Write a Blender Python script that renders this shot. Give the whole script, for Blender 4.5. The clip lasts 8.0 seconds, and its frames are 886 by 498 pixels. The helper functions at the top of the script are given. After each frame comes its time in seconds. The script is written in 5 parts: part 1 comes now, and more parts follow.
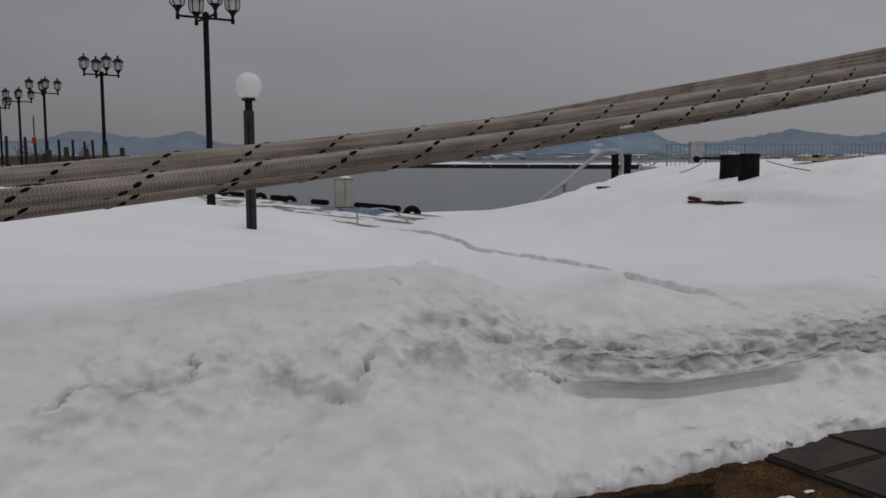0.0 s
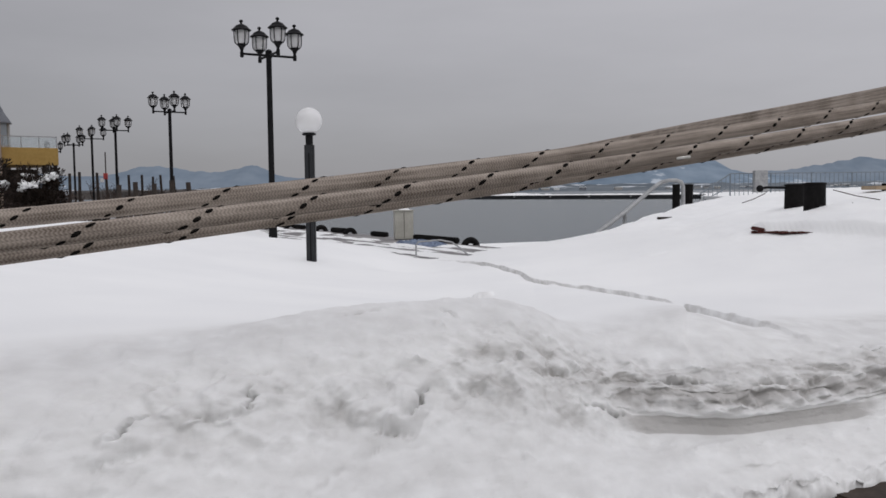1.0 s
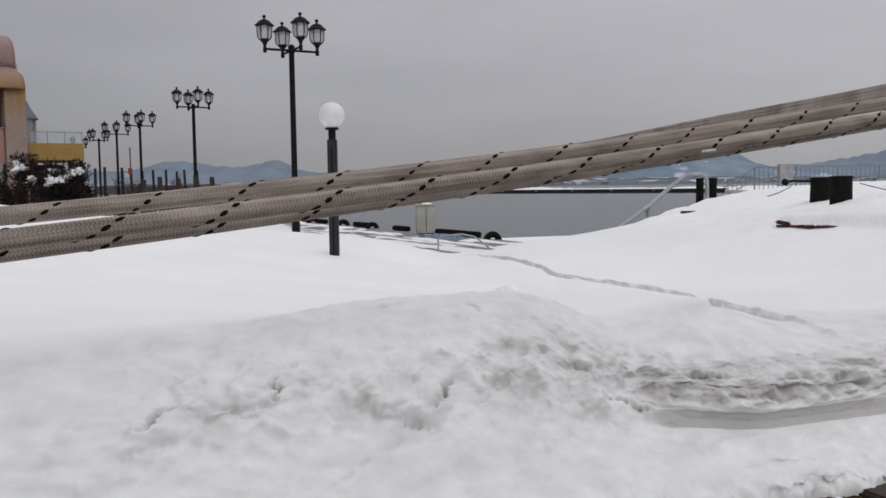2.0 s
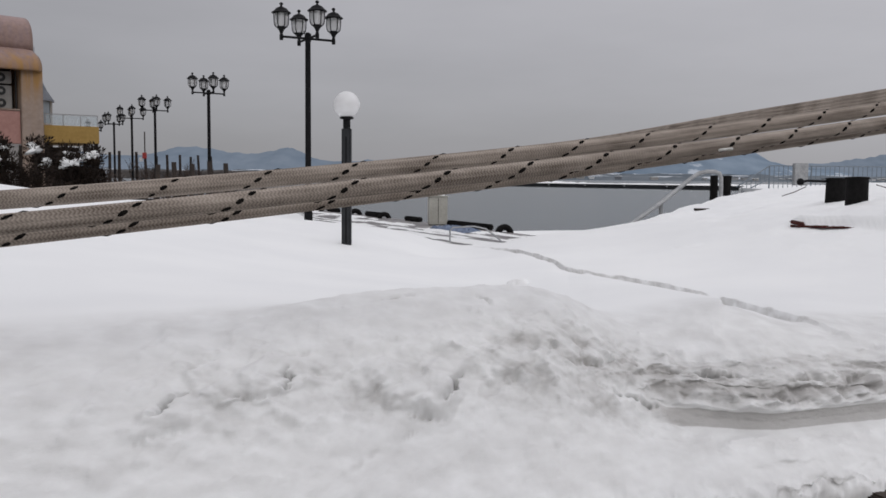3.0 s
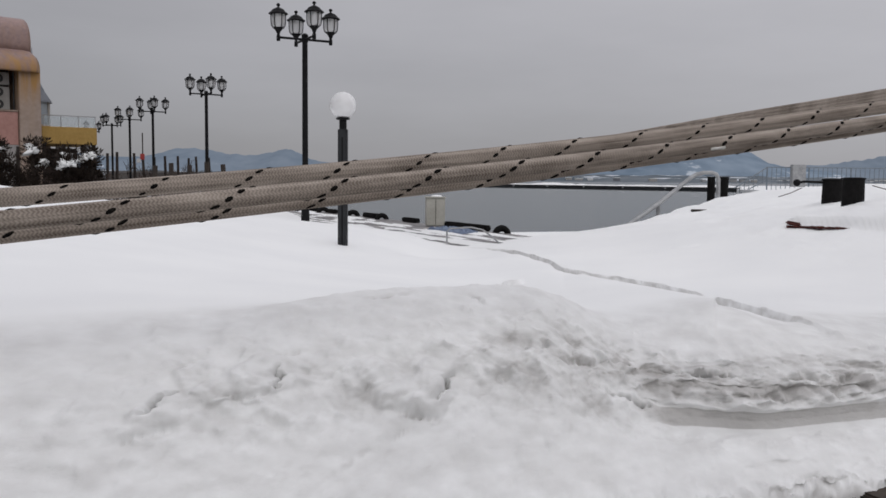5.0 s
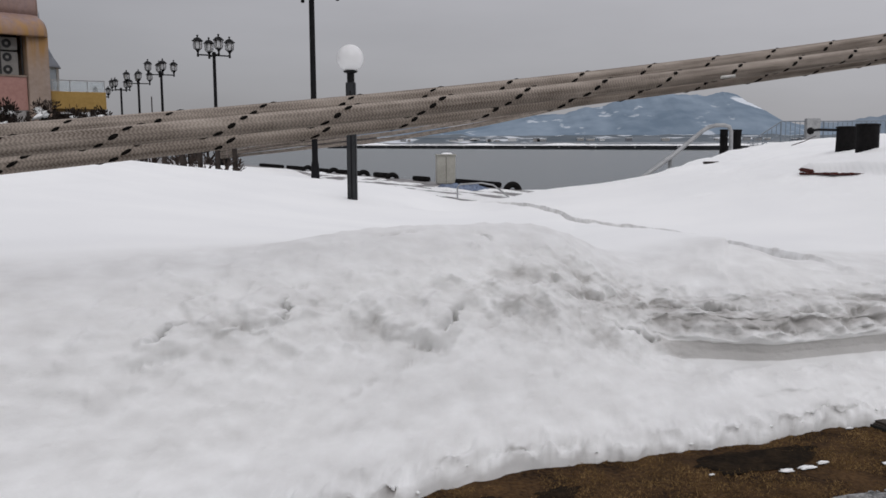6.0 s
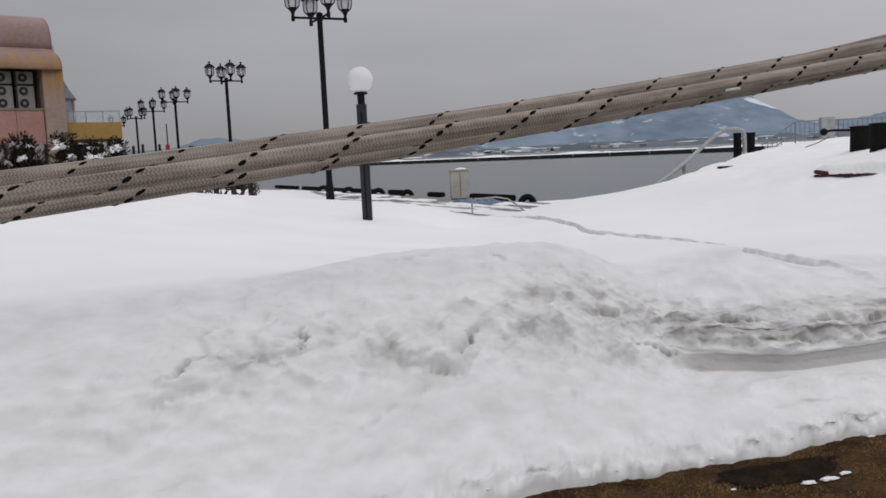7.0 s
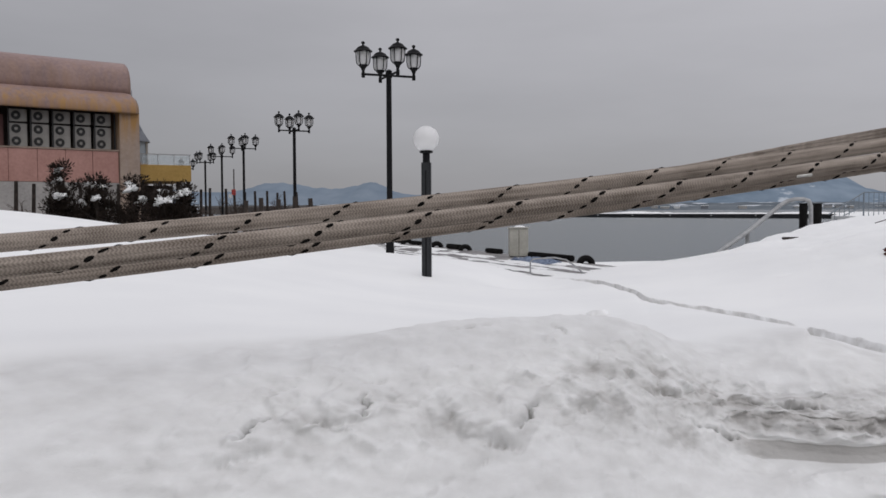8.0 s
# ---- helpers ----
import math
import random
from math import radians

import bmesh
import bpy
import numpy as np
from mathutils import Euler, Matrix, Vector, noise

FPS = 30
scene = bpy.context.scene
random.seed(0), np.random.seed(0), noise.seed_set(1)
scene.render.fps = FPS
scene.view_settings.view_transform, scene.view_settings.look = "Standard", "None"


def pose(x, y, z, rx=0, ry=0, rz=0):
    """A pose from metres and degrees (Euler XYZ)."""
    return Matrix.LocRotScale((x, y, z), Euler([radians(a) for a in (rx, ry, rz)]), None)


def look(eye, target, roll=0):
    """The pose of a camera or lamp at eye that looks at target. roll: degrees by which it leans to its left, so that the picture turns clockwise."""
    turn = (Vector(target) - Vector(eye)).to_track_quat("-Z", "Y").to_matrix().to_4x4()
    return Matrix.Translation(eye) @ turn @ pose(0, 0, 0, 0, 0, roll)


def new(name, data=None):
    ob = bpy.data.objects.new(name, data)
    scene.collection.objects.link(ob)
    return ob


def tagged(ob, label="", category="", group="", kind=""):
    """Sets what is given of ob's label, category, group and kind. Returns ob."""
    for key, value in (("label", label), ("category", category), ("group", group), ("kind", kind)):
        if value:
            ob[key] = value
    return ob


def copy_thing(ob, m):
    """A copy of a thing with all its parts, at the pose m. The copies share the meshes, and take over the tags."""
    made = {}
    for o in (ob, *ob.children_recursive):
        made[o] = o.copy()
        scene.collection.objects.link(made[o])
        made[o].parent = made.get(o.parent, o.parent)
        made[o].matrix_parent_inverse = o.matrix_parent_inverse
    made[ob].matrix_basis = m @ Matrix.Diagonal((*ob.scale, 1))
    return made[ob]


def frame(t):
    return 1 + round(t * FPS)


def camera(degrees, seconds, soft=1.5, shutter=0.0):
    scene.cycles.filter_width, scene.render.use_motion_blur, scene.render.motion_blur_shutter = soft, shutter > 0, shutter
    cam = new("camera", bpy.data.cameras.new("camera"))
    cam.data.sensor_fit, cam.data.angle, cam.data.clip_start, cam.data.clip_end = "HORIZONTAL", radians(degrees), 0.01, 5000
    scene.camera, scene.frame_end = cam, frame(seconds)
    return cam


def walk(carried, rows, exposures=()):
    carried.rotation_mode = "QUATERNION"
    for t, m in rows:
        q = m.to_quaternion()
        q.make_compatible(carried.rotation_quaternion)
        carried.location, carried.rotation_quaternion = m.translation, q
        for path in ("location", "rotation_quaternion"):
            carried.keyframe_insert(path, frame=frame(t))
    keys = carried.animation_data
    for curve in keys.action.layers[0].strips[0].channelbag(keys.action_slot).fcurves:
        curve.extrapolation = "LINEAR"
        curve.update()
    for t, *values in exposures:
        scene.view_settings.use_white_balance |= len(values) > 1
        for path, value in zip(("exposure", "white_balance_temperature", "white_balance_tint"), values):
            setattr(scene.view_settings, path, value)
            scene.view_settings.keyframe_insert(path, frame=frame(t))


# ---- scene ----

cam = camera(54.3, 8.0, soft=1.6)
# seconds, x, y, z, pitch, roll, yaw
PATH = [
    (0, -0.044, 0.031, 1.582, -5.900, 0.150, -4.517),
    (0.1, -0.037, 0.028, 1.577, -5.926, 0.512, -3.348),
    (0.3, -0.035, 0.040, 1.584, -5.327, 0.596, -2.057),
    (0.4, -0.033, 0.041, 1.579, -4.615, 0.752, -1.632),
    (0.5, -0.029, 0.039, 1.590, -4.166, 0.326, -1.315),
    (1, -0.018, 0.027, 1.587, -3.790, 0.638, -0.591),
    (1.5, -0.019, 0.020, 1.586, -3.851, 0.576, 0.000),
    (2, -0.030, 0.013, 1.585, -4.148, 0.740, 0.834),
    (2.2, -0.044, 0.008, 1.585, -4.058, 0.513, 1.439),
    (3.3, -0.042, 0.012, 1.593, -4.896, -0.694, 1.577),
    (3.5, -0.024, 0.010, 1.589, -4.902, -0.520, 1.708),
    (4, -0.020, 0.011, 1.588, -4.863, -0.592, 1.707),
    (4.2, -0.020, 0.011, 1.588, -4.863, -0.592, 1.707),
    (5.3, -0.005, 0.022, 1.573, -4.565, -0.592, 1.360),
    (5.4, -0.004, 0.016, 1.567, -4.885, -0.495, 0.631),
    (5.5, 0.011, 0.019, 1.548, -5.908, -0.236, 0.336),
    (5.6, 0.008, 0.019, 1.542, -6.703, -0.071, 0.356),
    (5.7, 0.018, 0.019, 1.523, -7.265, 0.034, 0.520),
    (5.9, 0.018, 0.005, 1.459, -6.945, -0.438, 0.904),
    (6, 0.018, 0.027, 1.427, -7.069, 0.232, 2.294),
    (6.2, 0.040, 0.001, 1.400, -6.780, 0.944, 3.499),
    (6.3, 0.040, 0.010, 1.386, -7.051, 1.187, 3.537),
    (6.5, 0.071, 0.004, 1.372, -7.242, 1.725, 2.457),
    (6.6, 0.055, 0.006, 1.379, -7.099, 1.900, 1.811),
    (6.8, 0.051, -0.002, 1.412, -6.564, 2.366, 1.902),
    (7, 0.047, -0.001, 1.483, -6.158, 2.654, 3.212),
    (7.1, 0.038, -0.011, 1.511, -5.633, 2.468, 3.935),
    (7.2, 0.026, -0.022, 1.537, -5.047, 2.295, 4.908),
    (7.3, 0.022, -0.029, 1.554, -4.599, 1.961, 5.989),
    (7.4, 0.021, -0.033, 1.569, -4.232, 1.815, 6.842),
    (7.5, 0.036, -0.038, 1.584, -3.654, 1.471, 7.080),
    (7.7, -0.002, -0.050, 1.585, -2.447, 0.278, 6.594),
    (8, 0.003, -0.059, 1.585, -2.596, 0.234, 7.068),
]
EXPOSURE = [(0.0, -0.69), (0.5, -0.28), (0.8, 0.02), (8.0, 0.02)]
walk(cam, [(t, pose(x, y, z, 90 + p, r, w)) for t, x, y, z, p, r, w in PATH], EXPOSURE)

# ---- world and light: a closed, overcast winter sky ----
world = bpy.data.worlds.new("overcast_sky")
scene.world = world
world.use_nodes = True
wn, wl = world.node_tree.nodes, world.node_tree.links
wn.clear()


def wnode(kind, **values):
    n = wn.new(kind)
    for k, v in values.items():
        n.inputs[k].default_value = v
    return n


SUN_UP, SUN_TURN = radians(48), radians(140)
w_out = wn.new("ShaderNodeOutputWorld")
w_coord = wn.new("ShaderNodeTexCoord")
w_sep = wn.new("ShaderNodeSeparateXYZ")
wl.new(w_coord.outputs["Generated"], w_sep.inputs[0])
# luminance of a covered sky: (1 + 2 sin h) / 3 of the zenith
w_up = wn.new("ShaderNodeMapRange")
w_up.inputs["From Min"].default_value, w_up.inputs["From Max"].default_value = 0.0, 1.0
w_up.inputs["To Min"].default_value, w_up.inputs["To Max"].default_value = 0.365, 1.14
wl.new(w_sep.outputs["Z"], w_up.inputs["Value"])
w_map = wn.new("ShaderNodeMapping")
w_map.inputs["Scale"].default_value = (1.2, 1.2, 5.0)
wl.new(w_coord.outputs["Generated"], w_map.inputs["Vector"])
w_cloud = wnode("ShaderNodeTexNoise", Scale=1.6, Detail=5.0, Roughness=0.55)
wl.new(w_map.outputs[0], w_cloud.inputs["Vector"])
w_amp = wn.new("ShaderNodeMapRange")
w_amp.inputs["From Min"].default_value, w_amp.inputs["From Max"].default_value = 0.3, 0.7
w_amp.inputs["To Min"].default_value, w_amp.inputs["To Max"].default_value = 0.92, 1.08
wl.new(w_cloud.outputs["Fac"], w_amp.inputs["Value"])
w_mul = wn.new("ShaderNodeMath")
w_mul.operation = "MULTIPLY"
wl.new(w_up.outputs[0], w_mul.inputs[0])
w_side = wn.new("ShaderNodeMapRange")
w_side.inputs["From Min"].default_value, w_side.inputs["From Max"].default_value = -1.0, 1.0
w_side.inputs["To Min"].default_value, w_side.inputs["To Max"].default_value = 0.59, 1.28
wl.new(w_sep.outputs["X"], w_side.inputs["Value"])
w_both = wn.new("ShaderNodeMath")
w_both.operation = "MULTIPLY"
wl.new(w_amp.outputs[0], w_both.inputs[0])
wl.new(w_side.outputs[0], w_both.inputs[1])
wl.new(w_both.outputs[0], w_mul.inputs[1])
w_grey = wn.new("ShaderNodeVectorMath")
w_grey.operation = "SCALE"
w_grey.inputs[0].default_value = (0.994, 0.983, 1.044)
wl.new(w_mul.outputs[0], w_grey.inputs["Scale"])
w_bg = wnode("ShaderNodeBackground", Strength=0.93)
wl.new(w_grey.outputs[0], w_bg.inputs["Color"])
w_sky = wn.new("ShaderNodeTexSky")
w_sky.sky_type, w_sky.sun_disc = "NISHITA", False
w_sky.sun_elevation, w_sky.sun_rotation = SUN_UP, SUN_TURN
w_bg2 = wnode("ShaderNodeBackground", Strength=0.05)
wl.new(w_sky.outputs[0], w_bg2.inputs["Color"])
w_mix = wn.new("ShaderNodeMixShader")
w_mix.inputs[0].default_value = 0.08
wl.new(w_bg.outputs[0], w_mix.inputs[1])
wl.new(w_bg2.outputs[0], w_mix.inputs[2])
wl.new(w_mix.outputs[0], w_out.inputs["Surface"])

sun_data = bpy.data.lights.new("sun", "SUN")
sun_data.energy, sun_data.angle, sun_data.color = 0.4, radians(25), (1.0, 0.97, 0.93)
sun = new("sun", sun_data)
sun.matrix_world = look((3.0, -4.0, 9.0), (0.0, 6.0, 0.0))


# ---- materials ----
def mat(name, low, high, rough=0.7, scale=6.0, fine=60.0, bump=0.15, metal=0.0, dist=0.01, spec=0.5, coord="Object"):
    """Two-scale noise between two colours, with fine relief."""
    m = bpy.data.materials.new(name)
    m.use_nodes = True
    nt = m.node_tree
    n, l = nt.nodes, nt.links
    b = n["Principled BSDF"]
    tc = n.new("ShaderNodeTexCoord")
    big, small = n.new("ShaderNodeTexNoise"), n.new("ShaderNodeTexNoise")
    for t, s in ((big, scale), (small, fine)):
        t.inputs["Scale"].default_value, t.inputs["Detail"].default_value = s, 6.0
        l.new(tc.outputs[coord], t.inputs["Vector"])
    add = n.new("ShaderNodeMath")
    add.operation = "MULTIPLY_ADD"
    l.new(small.outputs["Fac"], add.inputs[0])
    add.inputs[1].default_value = 0.45
    half = n.new("ShaderNodeMath")
    half.operation = "MULTIPLY"
    half.inputs[1].default_value = 0.55
    l.new(big.outputs["Fac"], half.inputs[0])
    l.new(half.outputs[0], add.inputs[2])
    ramp = n.new("ShaderNodeValToRGB")
    ramp.color_ramp.elements[0].position, ramp.color_ramp.elements[1].position = 0.36, 0.64
    ramp.color_ramp.elements[0].color, ramp.color_ramp.elements[1].color = (*low, 1), (*high, 1)
    l.new(add.outputs[0], ramp.inputs[0])
    l.new(ramp.outputs[0], b.inputs["Base Color"])
    b.inputs["Roughness"].default_value, b.inputs["Metallic"].default_value = rough, metal
    b.inputs["Specular IOR Level"].default_value = spec
    if bump:
        bp = n.new("ShaderNodeBump")
        bp.inputs["Strength"].default_value, bp.inputs["Distance"].default_value = bump, dist
        l.new(add.outputs[0], bp.inputs["Height"])
        l.new(bp.outputs[0], b.inputs["Normal"])
    return m


def snow_material():
    """White snow; greyer in streaks and pockets where the attribute 'soil' is high: road dirt, and painted shade of
    slits, crack and bump.
    """
    m = bpy.data.materials.new("snow")
    m.use_nodes = True
    n, l = m.node_tree.nodes, m.node_tree.links
    b = n["Principled BSDF"]
    tc = n.new("ShaderNodeTexCoord")
    at = n.new("ShaderNodeAttribute")
    at.attribute_name = "soil"
    mp = n.new("ShaderNodeMapping")
    mp.inputs["Scale"].default_value = (1.0, 1.0, 2.6)
    l.new(tc.outputs["Object"], mp.inputs["Vector"])
    streak, grain, soft = (n.new("ShaderNodeTexNoise") for _ in range(3))
    for t, s, d in ((streak, 5.0, 8.0), (grain, 70.0, 4.0), (soft, 0.7, 3.0)):
        t.inputs["Scale"].default_value, t.inputs["Detail"].default_value = s, d
        l.new(mp.outputs[0], t.inputs["Vector"])
    rg = n.new("ShaderNodeMapRange")
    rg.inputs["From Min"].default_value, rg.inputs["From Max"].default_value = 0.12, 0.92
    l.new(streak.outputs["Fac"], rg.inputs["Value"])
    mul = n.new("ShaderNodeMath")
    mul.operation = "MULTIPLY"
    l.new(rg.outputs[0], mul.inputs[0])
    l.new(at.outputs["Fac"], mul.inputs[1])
    clean = n.new("ShaderNodeValToRGB")
    clean.color_ramp.elements[0].position, clean.color_ramp.elements[1].position = 0.35, 0.65
    clean.color_ramp.elements[0].color, clean.color_ramp.elements[1].color = (0.872, 0.880, 0.878, 1), (0.915, 0.922, 0.915, 1)
    l.new(soft.outputs["Fac"], clean.inputs[0])
    mix = n.new("ShaderNodeMix")
    mix.data_type = "RGBA"
    # very high values turn evenly grey, past the streaks
    even_grey = n.new("ShaderNodeMapRange")
    even_grey.inputs["From Min"].default_value, even_grey.inputs["From Max"].default_value = 1.5, 2.4
    even_grey.inputs["To Max"].default_value = 0.7
    l.new(at.outputs["Fac"], even_grey.inputs["Value"])
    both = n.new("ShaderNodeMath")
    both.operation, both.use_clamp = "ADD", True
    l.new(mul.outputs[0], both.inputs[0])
    l.new(even_grey.outputs[0], both.inputs[1])
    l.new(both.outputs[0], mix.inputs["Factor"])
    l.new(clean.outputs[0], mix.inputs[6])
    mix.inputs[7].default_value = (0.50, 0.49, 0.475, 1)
    l.new(mix.outputs[2], b.inputs["Base Color"])
    b.inputs["Roughness"].default_value = 0.62
    b.inputs["Specular IOR Level"].default_value = 0.25
    b1, b2 = n.new("ShaderNodeBump"), n.new("ShaderNodeBump")
    b1.inputs["Distance"].default_value = 0.03
    b1s = n.new("ShaderNodeMath")
    b1s.operation = "MULTIPLY_ADD"
    b1s.inputs[1].default_value, b1s.inputs[2].default_value = 0.42, 0.04
    l.new(at.outputs["Fac"], b1s.inputs[0])
    l.new(b1s.outputs[0], b1.inputs["Strength"])
    l.new(streak.outputs["Fac"], b1.inputs["Height"])
    b2.inputs["Strength"].default_value, b2.inputs["Distance"].default_value = 0.25, 0.004
    l.new(grain.outputs["Fac"], b2.inputs["Height"])
    l.new(b1.outputs[0], b2.inputs["Normal"])
    l.new(b2.outputs[0], b.inputs["Normal"])
    return m


def rope_material():
    """Weathered beige braid; the map runs along the rope and round it, in metres."""
    m = bpy.data.materials.new("braided_rope")
    m.use_nodes = True
    n, l = m.node_tree.nodes, m.node_tree.links
    b = n["Principled BSDF"]
    uv = n.new("ShaderNodeUVMap")
    sep = n.new("ShaderNodeSeparateXYZ")
    l.new(uv.outputs[0], sep.inputs[0])

    def math(op, a, c):
        k = n.new("ShaderNodeMath")
        k.operation = op
        for i, v in enumerate((a, c)):
            if isinstance(v, float):
                k.inputs[i].default_value = v
            elif v is not None:
                l.new(v, k.inputs[i])
        return k.outputs[0]

    u = math("MULTIPLY", sep.outputs["X"], 400.0)
    v = math("MULTIPLY", math("PINGPONG", sep.outputs["Y"], 0.0125), 300.0)
    tc = n.new("ShaderNodeTexCoord")
    mp, mp2 = n.new("ShaderNodeMapping"), n.new("ShaderNodeMapping")
    mp.inputs["Scale"].default_value = (1.0, 4.0, 4.0)
    l.new(tc.outputs["Object"], mp.inputs["Vector"])
    mp2.inputs["Scale"].default_value = (0.9, 26.0, 1.0)
    l.new(uv.outputs[0], mp2.inputs["Vector"])
    dirt, fuzz, streak = (n.new("ShaderNodeTexNoise") for _ in range(3))
    for t, s, m_in in ((dirt, 2.2, mp), (fuzz, 45.0, mp), (streak, 1.6, mp2)):
        t.inputs["Scale"].default_value, t.inputs["Detail"].default_value = s, 7.0
        l.new(m_in.outputs[0], t.inputs["Vector"])
    # the two diagonals of the braid, out of true by the lie of the yarn
    wob = math("MULTIPLY", math("SUBTRACT", fuzz.outputs["Fac"], 0.5), 5.0)
    weave = math("SINE", math("ADD", math("ADD", u, v), math("MULTIPLY", wob, 0.5)), None)
    h = math("ADD", math("MULTIPLY", weave, 0.055), math("ADD", math("MULTIPLY", dirt.outputs["Fac"], 0.30), math("ADD", math("MULTIPLY", fuzz.outputs["Fac"], 0.20), math("MULTIPLY", streak.outputs["Fac"], 0.50))))
    ramp = n.new("ShaderNodeValToRGB")
    ramp.color_ramp.elements[0].position, ramp.color_ramp.elements[1].position = 0.34, 0.68
    ramp.color_ramp.elements[0].color, ramp.color_ramp.elements[1].color = (0.11, 0.088, 0.071, 1), (0.46, 0.40, 0.345, 1)
    l.new(h, ramp.inputs[0])
    l.new(ramp.outputs[0], b.inputs["Base Color"])
    b.inputs["Roughness"].default_value, b.inputs["Specular IOR Level"].default_value = 0.9, 0.15
    bp = n.new("ShaderNodeBump")
    bp.inputs["Strength"].default_value, bp.inputs["Distance"].default_value = 0.8, 0.004
    l.new(h, bp.inputs["Height"])
    l.new(bp.outputs[0], b.inputs["Normal"])
    return m


def water_material():
    m = bpy.data.materials.new("harbour_water")
    m.use_nodes = True
    n, l = m.node_tree.nodes, m.node_tree.links
    b = n["Principled BSDF"]
    b.inputs["Base Color"].default_value = (0.055, 0.075, 0.085, 1)
    b.inputs["Roughness"].default_value, b.inputs["IOR"].default_value = 0.22, 1.33
    tc = n.new("ShaderNodeTexCoord")
    mp = n.new("ShaderNodeMapping")
    mp.inputs["Scale"].default_value = (1.0, 0.35, 1.0)
    l.new(tc.outputs["Object"], mp.inputs["Vector"])
    a, c = n.new("ShaderNodeTexNoise"), n.new("ShaderNodeTexNoise")
    for t, s in ((a, 2.5), (c, 0.25)):
        t.inputs["Scale"].default_value, t.inputs["Detail"].default_value = s, 5.0
        l.new(mp.outputs[0], t.inputs["Vector"])
    k = n.new("ShaderNodeMath")
    l.new(a.outputs["Fac"], k.inputs[0])
    l.new(c.outputs["Fac"], k.inputs[1])
    bp = n.new("ShaderNodeBump")
    bp.inputs["Strength"].default_value, bp.inputs["Distance"].default_value = 0.5, 0.12
    l.new(k.outputs[0], bp.inputs["Height"])
    l.new(bp.outputs[0], b.inputs["Normal"])
    return m


def mountain_material(name, low, high, snow_at, haze_glow, field=None):
    """A far ridge: woods and snowfields, with the air's haze put in as a bluish glow."""
    m = mat(name, low, high, rough=1.0, scale=0.0022, fine=0.011, bump=0.0, spec=0.0)
    n, l = m.node_tree.nodes, m.node_tree.links
    b = n["Principled BSDF"]
    ramp = [k for k in n if k.bl_idname == "ShaderNodeValToRGB"][0]
    tc = [k for k in n if k.bl_idname == "ShaderNodeTexCoord"][0]
    mp = n.new("ShaderNodeMapping")
    mp.inputs["Scale"].default_value = (1.0, 1.0, 0.55)
    mp.inputs["Rotation"].default_value = (0, radians(35), 0)
    l.new(tc.outputs["Object"], mp.inputs["Vector"])
    sn = n.new("ShaderNodeTexNoise")
    sn.inputs["Scale"].default_value, sn.inputs["Detail"].default_value = 0.011, 6.0
    l.new(mp.outputs[0], sn.inputs["Vector"])
    cut = n.new("ShaderNodeMapRange")
    cut.inputs["From Min"].default_value, cut.inputs["From Max"].default_value = snow_at, snow_at + 0.06
    l.new(sn.outputs["Fac"], cut.inputs["Value"])
    mix = n.new("ShaderNodeMix")
    mix.data_type = "RGBA"
    l.new(cut.outputs[0], mix.inputs["Factor"])
    l.new(ramp.outputs[0], mix.inputs[6])
    mix.inputs[7].default_value = (0.55, 0.57, 0.60, 1)
    if field:
        # one open snowfield: centre x and z, half length, half height, fall to the right
        fx, fz, fl, fh, fall = field
        sep = n.new("ShaderNodeSeparateXYZ")
        l.new(tc.outputs["Object"], sep.inputs[0])

        def calc(op, p, q):
            k = n.new("ShaderNodeMath")
            k.operation = op
            for i, val in enumerate((p, q)):
                if isinstance(val, (int, float)):
                    k.inputs[i].default_value = val
                else:
                    l.new(val, k.inputs[i])
            return k.outputs[0]

        dx = calc("SUBTRACT", sep.outputs["X"], fx)
        dz = calc("ADD", calc("SUBTRACT", sep.outputs["Z"], fz), calc("MULTIPLY", dx, fall))
        far = calc("ADD", calc("POWER", calc("DIVIDE", dx, fl), 2), calc("POWER", calc("DIVIDE", dz, fh), 2))
        far = calc("ADD", far, calc("MULTIPLY", calc("SUBTRACT", sn.outputs["Fac"], 0.5), 1.5))
        lies = n.new("ShaderNodeMapRange")
        lies.inputs["From Min"].default_value, lies.inputs["From Max"].default_value = 1.05, 0.85
        l.new(far, lies.inputs["Value"])
        l.new(calc("MAXIMUM", lies.outputs[0], calc("MULTIPLY", cut.outputs[0], 0.6)), mix.inputs["Factor"])
    l.new(mix.outputs[2], b.inputs["Base Color"])
    # emission stands for haze; the ridge itself gives no light
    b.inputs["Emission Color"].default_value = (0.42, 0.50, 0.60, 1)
    b.inputs["Emission Strength"].default_value = haze_glow
    return m


def glass_material(name, colour, rough=0.1, through_light=0.6):
    m = bpy.data.materials.new(name)
    m.use_nodes = True
    b = m.node_tree.nodes["Principled BSDF"]
    b.inputs["Base Color"].default_value = (*colour, 1)
    b.inputs["Roughness"].default_value = rough
    b.inputs["Transmission Weight"].default_value = through_light
    return m


SNOW = snow_material()
ROPE = rope_material()
WATER = water_material()
TRACER = mat("black_tracer_yarn", (0.005, 0.005, 0.005), (0.016, 0.014, 0.012), rough=0.95, scale=40, spec=0.04)
TAPE = mat("white_tape", (0.6, 0.59, 0.55), (0.78, 0.77, 0.74), rough=0.6, scale=30)
BLACK_IRON = mat("black_painted_iron", (0.004, 0.004, 0.005), (0.011, 0.011, 0.012), rough=0.6, scale=8, fine=90, bump=0.1, dist=0.002, spec=0.12)
DARK_POLE = mat("dark_grey_painted_steel", (0.012, 0.013, 0.015), (0.03, 0.032, 0.035), rough=0.5, scale=5, fine=70, bump=0.08, dist=0.002, spec=0.3)
